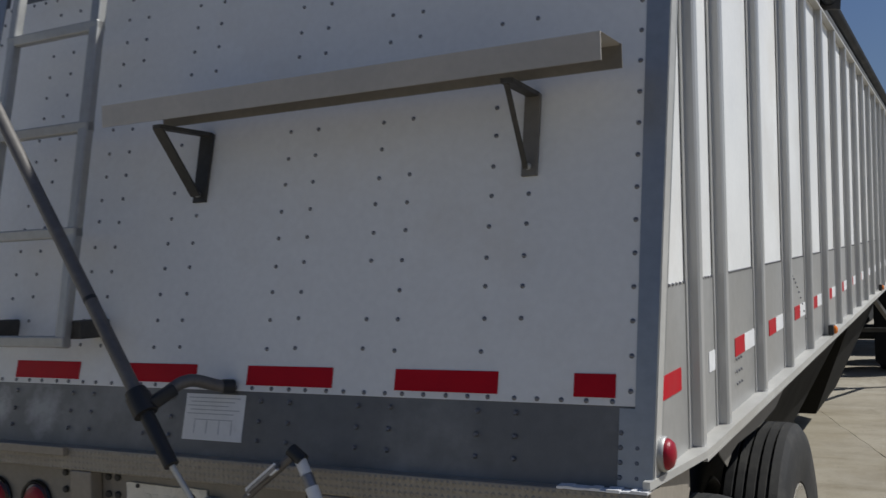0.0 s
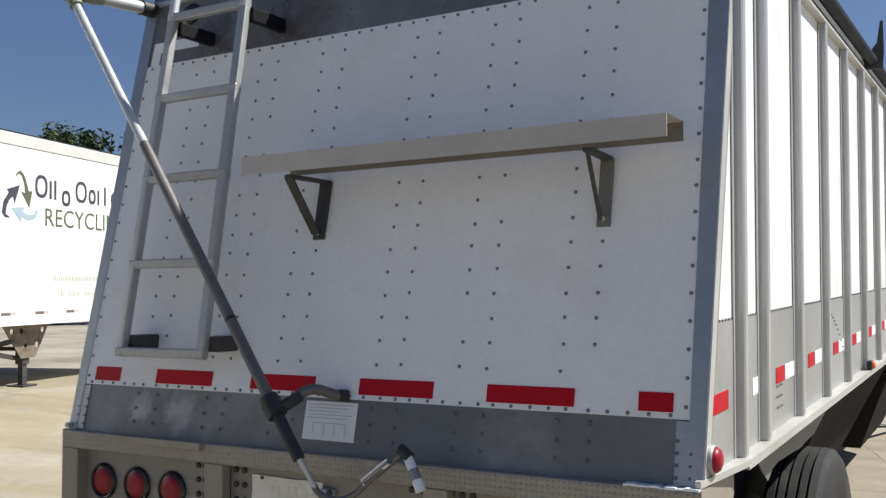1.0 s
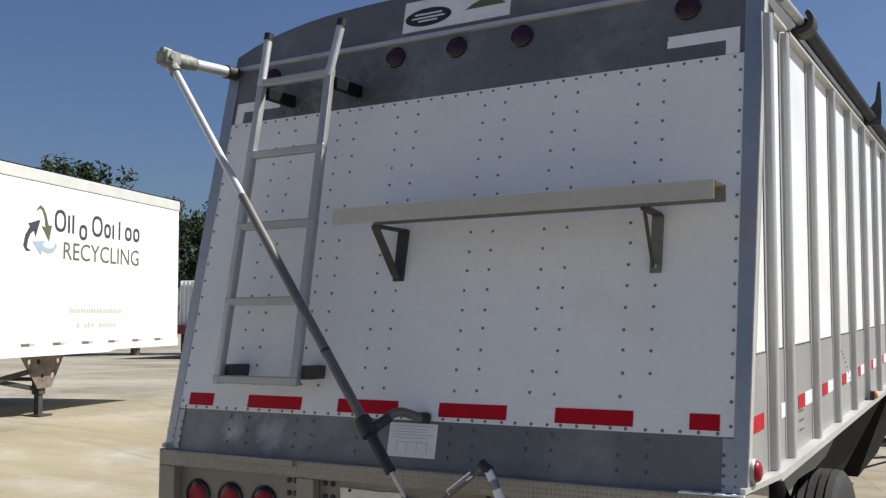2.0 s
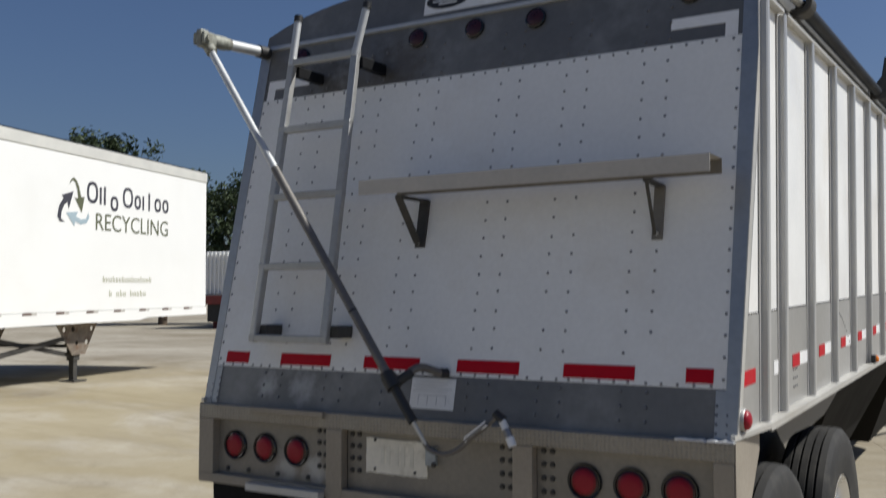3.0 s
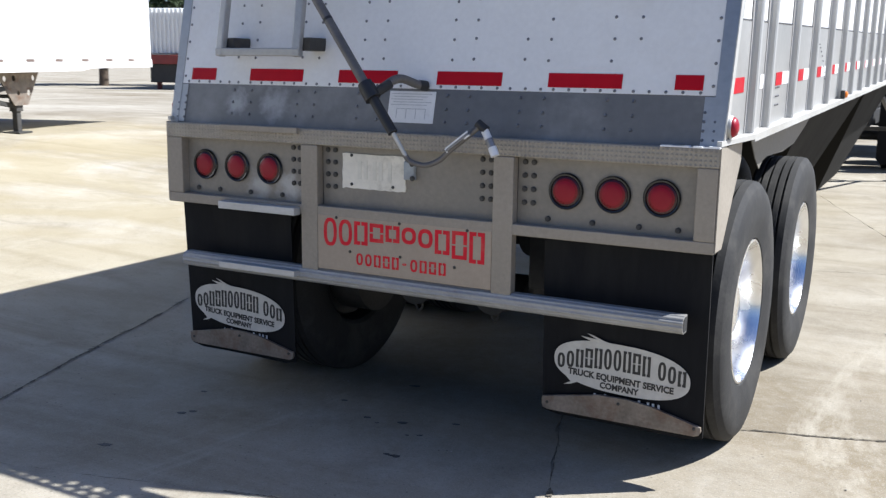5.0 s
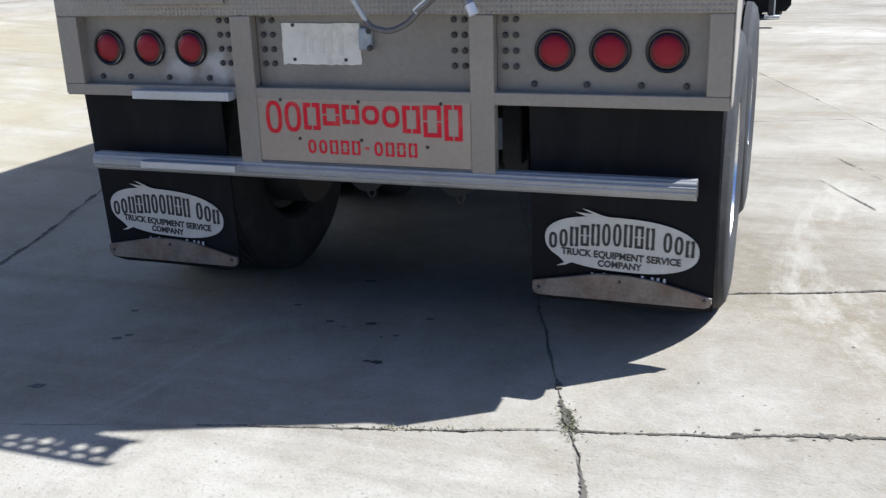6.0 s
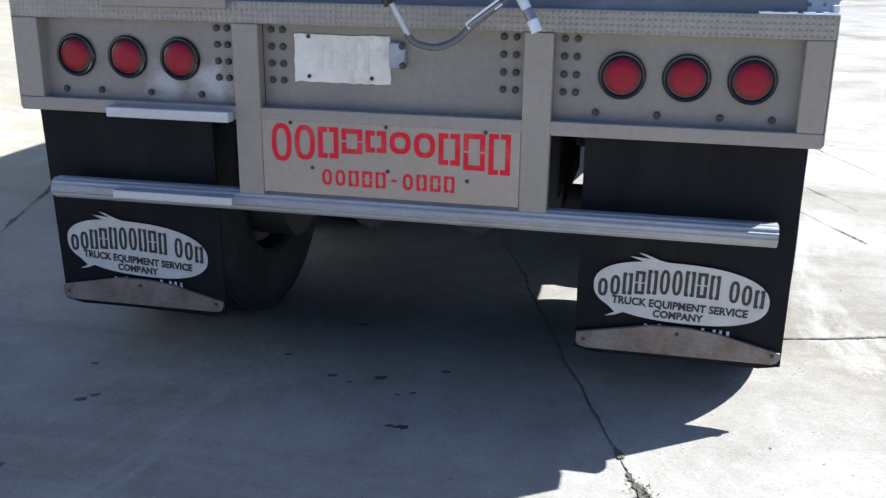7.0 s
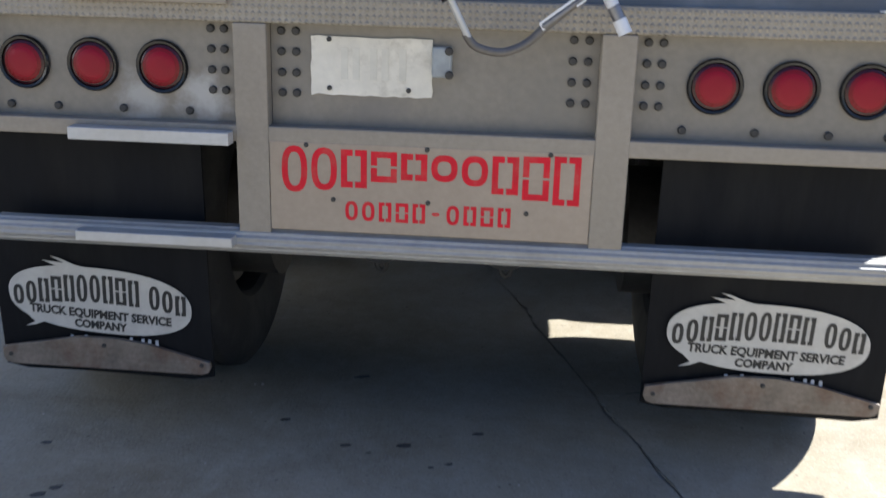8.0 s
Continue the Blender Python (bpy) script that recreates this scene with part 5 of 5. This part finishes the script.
tagged(part("small_print", bm, faded_olive, van, "two lines of faded olive bars", SIDE), kind="stuff")

# ---- far flatbed load and trees behind ----
far = thing("dump_trailer", "white ribbed trailer on an oxide-red frame, far across the yard", "trailer", pose(-34.6, 37.6, 0.45, 0, 0, 20))
part("body", boxed(-1.3, 1.3, -5, 5, 1.75, 3.95, bevel=0.05), van_white, far, "white ribbed body")
for k in range(12):
    part("rib", boxed(1.3, 1.4, -4.9 + 0.87 * k, -4.78 + 0.87 * k, 1.76, 3.9, bevel=0.01), van_white, far)
    part("rib", boxed(-1.25 + 0.22 * k, -1.17 + 0.22 * k, -5.1, -5.0, 1.76, 3.9, bevel=0.01), van_white, far)
part("frame", boxed(-1.25, 1.25, -5.4, 5.3, 1.25, 1.7, bevel=0.02), red_frame, far, "oxide-red frame")
part("underframe", boxed(-1.1, 1.1, -5.2, 5.0, 0.35, 1.2495, bevel=0.03), chassis_black, far, "dark underframe")
for y in (-4.4, 4.2):
    for x in (-1.0, 1.0):
        part("leg", boxed(x - 0.1, x + 0.1, y - 0.1, y + 0.1, 0, 1.2495, bevel=0.01), red_frame, far)
for y in (1.4, 2.6):
    for x, s in ((-0.95, -1), (0.95, 1)):
        w = group("wheel", far, "dark wheel", Matrix.Translation((x, y, R)) @ pose(0, 0, 0, 0, 0, 0 if s > 0 else 180))
        part("tyre", tyre_mesh, rubber, w)
        part("rim", dark_rim_mesh, dark_steel, w)


def make_tree(x, y, height, spread, seed, label, clumps_wanted=210):
    rnd = random.Random(seed)
    tree = thing("tree", label, "tree", pose(x, y, 0.4), group="trees behind the yard")
    bm = bmesh.new()
    bar(bm, (0, 0, 0), (0.1, 0, height * 0.45), 0.28, 10, 0.18)
    tips = []
    for k in range(14):
        a = 2.4 * k + rnd.random()
        z0 = height * rnd.uniform(0.25, 0.45)
        tip = Vector((spread * 0.8 * math.cos(a) * rnd.uniform(0.4, 1), spread * 0.75 * math.sin(a) * rnd.uniform(0.4, 1), height * (rnd.uniform(0.78, 0.9) if k % 3 else rnd.uniform(0.45, 0.7))))
        bar(bm, (0.05, 0, z0), tip, 0.11, 6, 0.03)
        tips.append(tip)
    part("trunk", bm, bark, tree, smooth=True)
    verts, faces = [], []
    clumps = []
    for k in range(clumps_wanted):
        base = rnd.choice(tips)
        c = base + Vector((rnd.gauss(0, spread * 0.26), rnd.gauss(0, spread * 0.26), rnd.gauss(-0.06 * height, height * 0.11)))
        c.z = min(max(c.z, height * 0.16), height * 0.93)
        clumps.append((c, rnd.uniform(0.35, 0.85)))
    for c, r in clumps:
        for k in range(80):
            d = Vector((rnd.gauss(0, 1), rnd.gauss(0, 1), rnd.gauss(0, 0.8))).normalized() * r * rnd.random() ** 0.4
            p = c + d
            a, b = Vector((rnd.gauss(0, 1), rnd.gauss(0, 1), rnd.gauss(0, 1))).normalized(), Vector((rnd.gauss(0, 1), rnd.gauss(0, 1), rnd.gauss(0, 1))).normalized()
            s = rnd.uniform(0.1, 0.22)
            n = len(verts)
            verts += [p - a * s, p + b * s * 0.5, p + a * s, p - b * s * 0.5]
            faces.append((n, n + 1, n + 2, n + 3))
    me = bpy.data.meshes.new("crown")
    me.from_pydata(verts, [], faces)
    tagged(part("crown", me, leaf, tree, "uneven dark green crown"), kind="stuff")


make_tree(-45.0, 33.4, 11.2, 3.3, 3, "broad dark green tree behind the white trailer")
make_tree(-42.0, 36.8, 9.4, 3.4, 5, "dark green tree behind the white trailer")
make_tree(-40.0, 41.6, 9.8, 3.4, 8, "rounded green tree behind the parked trailers", 120)
make_tree(-36.5, 44.5, 8.0, 3.0, 9, "low green tree behind the parked trailers", 130)

# ---- small things on the ground ----
random.seed(11)
for x, y, r in ((-0.075, 0.147, 0.018), (0.143, 0.254, 0.013), (-0.246, 0.126, 0.014), (-0.17, 0.09, 0.006), (-0.463, 0.264, 0.013), (-0.975, -0.215, 0.013),
                (-1.003, -0.256, 0.019), (0.097, -0.19, 0.019), (0.055, -0.19, 0.009), (-1.005, -0.70, 0.021), (-0.28, 0.62, 0.018), (-1.12, 0.02, 0.012), (0.02, 0.03, 0.007), (0.07, 0.056, 0.009)):
    r *= 1.15
    pts = [(r * (1.4 if k % 2 else 0.9) * random.uniform(0.7, 1.2) * math.cos(k * math.pi / 5), r * 0.6 * random.uniform(0.6, 1.2) * math.sin(k * math.pi / 5)) for k in range(10)]
    ob = new("stain", to_mesh(prism(pts, 0.002), "stain"))
    ob.matrix_basis = pose(x, y, lift(x, y) + 0.001, 0, 0, 20)
    ob.data.materials.append(stain_dark)
    ob.parent = ground
def dirt_patch(at, along, length, width, rnd, name="joint_dirt"):
    """A thin ragged patch of dirt lying on the concrete."""
    n = 14
    across = Vector((-along.y, along.x))
    pts = []
    for k in range(n):
        a = 2 * math.pi * k / n
        q = at + along * (length * math.cos(a) * rnd.uniform(0.55, 1.1)) + across * (width * math.sin(a) * rnd.uniform(0.4, 1.2))
        pts.append((q.x, q.y))
    ob = new(name, to_mesh(prism(pts, 0.0012), name))
    ob.matrix_basis = Matrix.Translation((0, 0, rnd.uniform(0.003, 0.0045)))
    ob.data.materials.append(joint_dirt)
    ob.parent = ground


rnd = random.Random(5)
J = AX * 0.68 + AY * -0.764
JX = (AX - 0.075 * AY).normalized()
def crack(name, start, along, length, wide, seed):
    """A ragged dirt-filled crack, one thin strip of changing width."""
    r = random.Random(seed)
    across = Vector((-along.y, along.x))
    n = int(length / 0.008)
    left, right = [], []
    for k in range(n + 1):
        t = k / n
        at = Vector((t * length * 9, seed * 3.7, 0))
        flat = start + along * (length * t)
        off = wander(flat.dot(AX), flat.dot(AY) + 0.075 * max(min(flat.dot(AX) - 0.68, 4), -4) if abs(along.dot(AX)) > 0.5 else flat.dot(AY)) + 0.003 * noise.noise(at * 2.1)
        if abs(along.dot(AX)) < 0.5:
            off = -off
        w = max(0.0008, wide * (0.65 + 1.2 * noise.noise(at * 0.35 + Vector((0, 5, 0))) + 0.7 * noise.noise(at * 1.9))) * (0.4 + r.random())
        p = start + along * (length * t) + across * off
        for side, sign in ((left, 1), (right, -1)):
            q = p + across * (sign * w * r.uniform(0.3, 1))
            side.append(Vector((q.x, q.y, lift(q.x, q.y))))
    bm = bmesh.new()
    lv, rv = [bm.verts.new(v) for v in left], [bm.verts.new(v) for v in right]
    for k in range(n):
        bm.faces.new((lv[k], lv[k + 1], rv[k + 1], rv[k]))
    ob = new(name, to_mesh(bm, name))
    ob.matrix_basis = Matrix.Translation((0, 0, 0.0042))
    ob.data.materials.append(joint_dirt)
    ob.parent = ground


crack("crack", J, JX, 2.6, 0.014, 3)
crack("crack", J - JX * 1.2, JX, 1.2, 0.0045, 5)
crack("crack", J - AY * 0.9, AY, 1.12, 0.01, 7)
crack("crack", J + AY * 0.22, AY, 2.2, 0.0022, 9)
crack("crack", J + AY * 1.164 + AX * 0.1, AX, 2.5, 0.009, 11)
crack("crack", AX * -1.94 - AY * 0.764, AY, 9.0, 0.019, 13)
for p, q, seed in (((1.82, 3.61), (2.03, 3.05), 21), ((1.68, 2.97), (1.96, 2.35), 22)):
    p, q = Vector(p), Vector(q)
    crack("crack", p, (q - p).normalized(), (q - p).length, 0.006, seed)
for k in range(14):
    dirt_patch(J + JX * rnd.uniform(0.05, 1.2) + AY * rnd.gauss(0, 0.014), JX, rnd.uniform(0.006, 0.02), rnd.uniform(0.002, 0.006), rnd)
dirt_patch(J + AY * 0.08 + AX * 0.004, AY, 0.06, 0.014, rnd)
dirt_patch(J + AY * 0.33, AY, 0.045, 0.018, rnd)
bm = bmesh.new()
for k in range(420):
    if k < 300:
        c = (J + AY * rnd.gauss(0.07, 0.05) + AX * rnd.gauss(0.008, 0.014)).to_3d()
    else:
        c = (J + JX * (rnd.uniform(-1.2, 1.5) if k < 340 else rnd.gauss(-0.52, 0.1)) + AY * rnd.gauss(0.004, 0.008)).to_3d()
    h, a = rnd.uniform(0.004, 0.014), rnd.random() * 6.3
    t = Vector((0.003 * math.cos(a), 0.003 * math.sin(a), 0))
    lean = Vector((rnd.gauss(0, 0.008), rnd.gauss(0, 0.008), h))
    bm.faces.new([bm.verts.new(c - t), bm.verts.new(c + t), bm.verts.new(c + lean)])
grit = bmesh.new()
for k in range(170):
    x, y = rnd.uniform(-1.6, 3.6), rnd.uniform(-2.6, 1.6)
    if k % 3 == 0:
        q = J + JX * rnd.uniform(0.05, 2.2) + AY * rnd.gauss(0, 0.025)
        x, y = q.x, q.y
    r = rnd.uniform(0.0016, 0.004) * (1.5 if k % 17 == 0 else 1)
    bmesh.ops.create_icosphere(grit, subdivisions=1, radius=r, matrix=Matrix.Translation((x, y, r * 0.5 + 0.002)) @ Matrix.Diagonal((rnd.uniform(0.8, 1.6), rnd.uniform(0.7, 1.2), 0.7, 1)))
gravel = new("gravel", to_mesh(grit, "gravel"))
gravel.data.materials.append(stone_grey)
tagged(gravel, "scattered small stone chips lying on the concrete", "gravel", kind="stuff")
weeds = new("joint_weeds", to_mesh(bm, "joint_weeds"))
weeds.data.materials.append(weed)
tagged(weeds, "short dry weeds growing in a slab joint", "weeds", kind="stuff")

# ---- concrete slabs ----
A_LINES = [0.68 + 2.64 * k for k in range(-9, 1)] + [0.68 + 2.82 * k for k in range(1, 10)]
B_LINES = [-0.764 + 5.0 * k for k in range(-3, 12)]


def make_slab(a0, a1, b0, b1, near, seed):
    """A slab with worn, chipped edges where it lies near."""
    rnd = random.Random(seed)
    n = 1
    if near:
        n = 72
    ga, gb = 0.0012, 0.0006
    ring = []
    corners = [(a0 + ga, b0 + gb), (a1 - ga, b0 + gb), (a1 - ga, b1 - gb), (a0 + ga, b1 - gb)]
    for i in range(4):
        p, q = corners[i], corners[(i + 1) % 4]
        inward = ((0, 1), (-1, 0), (0, -1), (1, 0))[i]
        for k in range(n):
            t = k / n
            d = 0.0
            if near and 0 < k:
                d = wander(p[0] + (q[0] - p[0]) * t, p[1] + (q[1] - p[1]) * t) * (1 if i in (0, 3) else -1) + max(0, rnd.gauss(0, 0.002)) + (rnd.uniform(0.004, 0.014) if rnd.random() < 0.05 else 0)
            ring.append((p[0] + (q[0] - p[0]) * t + inward[0] * d, p[1] + (q[1] - p[1]) * t + inward[1] * d))
    bm = bmesh.new()
    tilt = rnd.uniform(-0.0008, 0.0008) if near else rnd.uniform(-0.003, 0.003)
    rim = []
    for a, b in ring:
        b -= 0.075 * max(min(a - 0.68, 4), -4) * min(max((0.4 - b) / 1.164, 0), 1)
        w = AX * a + AY * b
        rim.append(bm.verts.new((w.x, w.y, 0)))
    bm.faces.new(rim)
    if min(v.co.x for v in rim) < -1.6:
        # cut the slab where the yard begins to rise, so that it follows the slope
        bmesh.ops.triangulate(bm, faces=bm.faces[:])
        for x in (-1.6, -1.76, -1.92, -2.08, -2.24, -2.4):
            bmesh.ops.bisect_plane(bm, geom=bm.verts[:] + bm.edges[:] + bm.faces[:], plane_co=(x, 0, 0), plane_no=(1, 0, 0))
    for v in bm.verts:
        v.co.z = lift(v.co.x, v.co.y) + tilt
    low = bmesh.ops.extrude_face_region(bm, geom=bm.faces[:])["geom"]
    bmesh.ops.translate(bm, vec=(0, 0, -0.06), verts=[g for g in low if isinstance(g, bmesh.types.BMVert)])
    part("slab", bm, concrete, ground)


number = 0
for i in range(len(A_LINES) - 1):
    for j in range(len(B_LINES) - 1):
        a0, a1, b0, b1 = A_LINES[i], A_LINES[i + 1], B_LINES[j], B_LINES[j + 1]
        near = abs(i - 9) < 4 and abs(j - 3) < 3
        if a1 < -1.9:
            continue
        number += 1
        if i == 9 and j == 3:
            make_slab(a0, a1, b0, 0.4, True, number)
            make_slab(a0, a1, 0.4, b1, True, number + 900)
        else:
            make_slab(a0, a1, b0, b1, near, number)
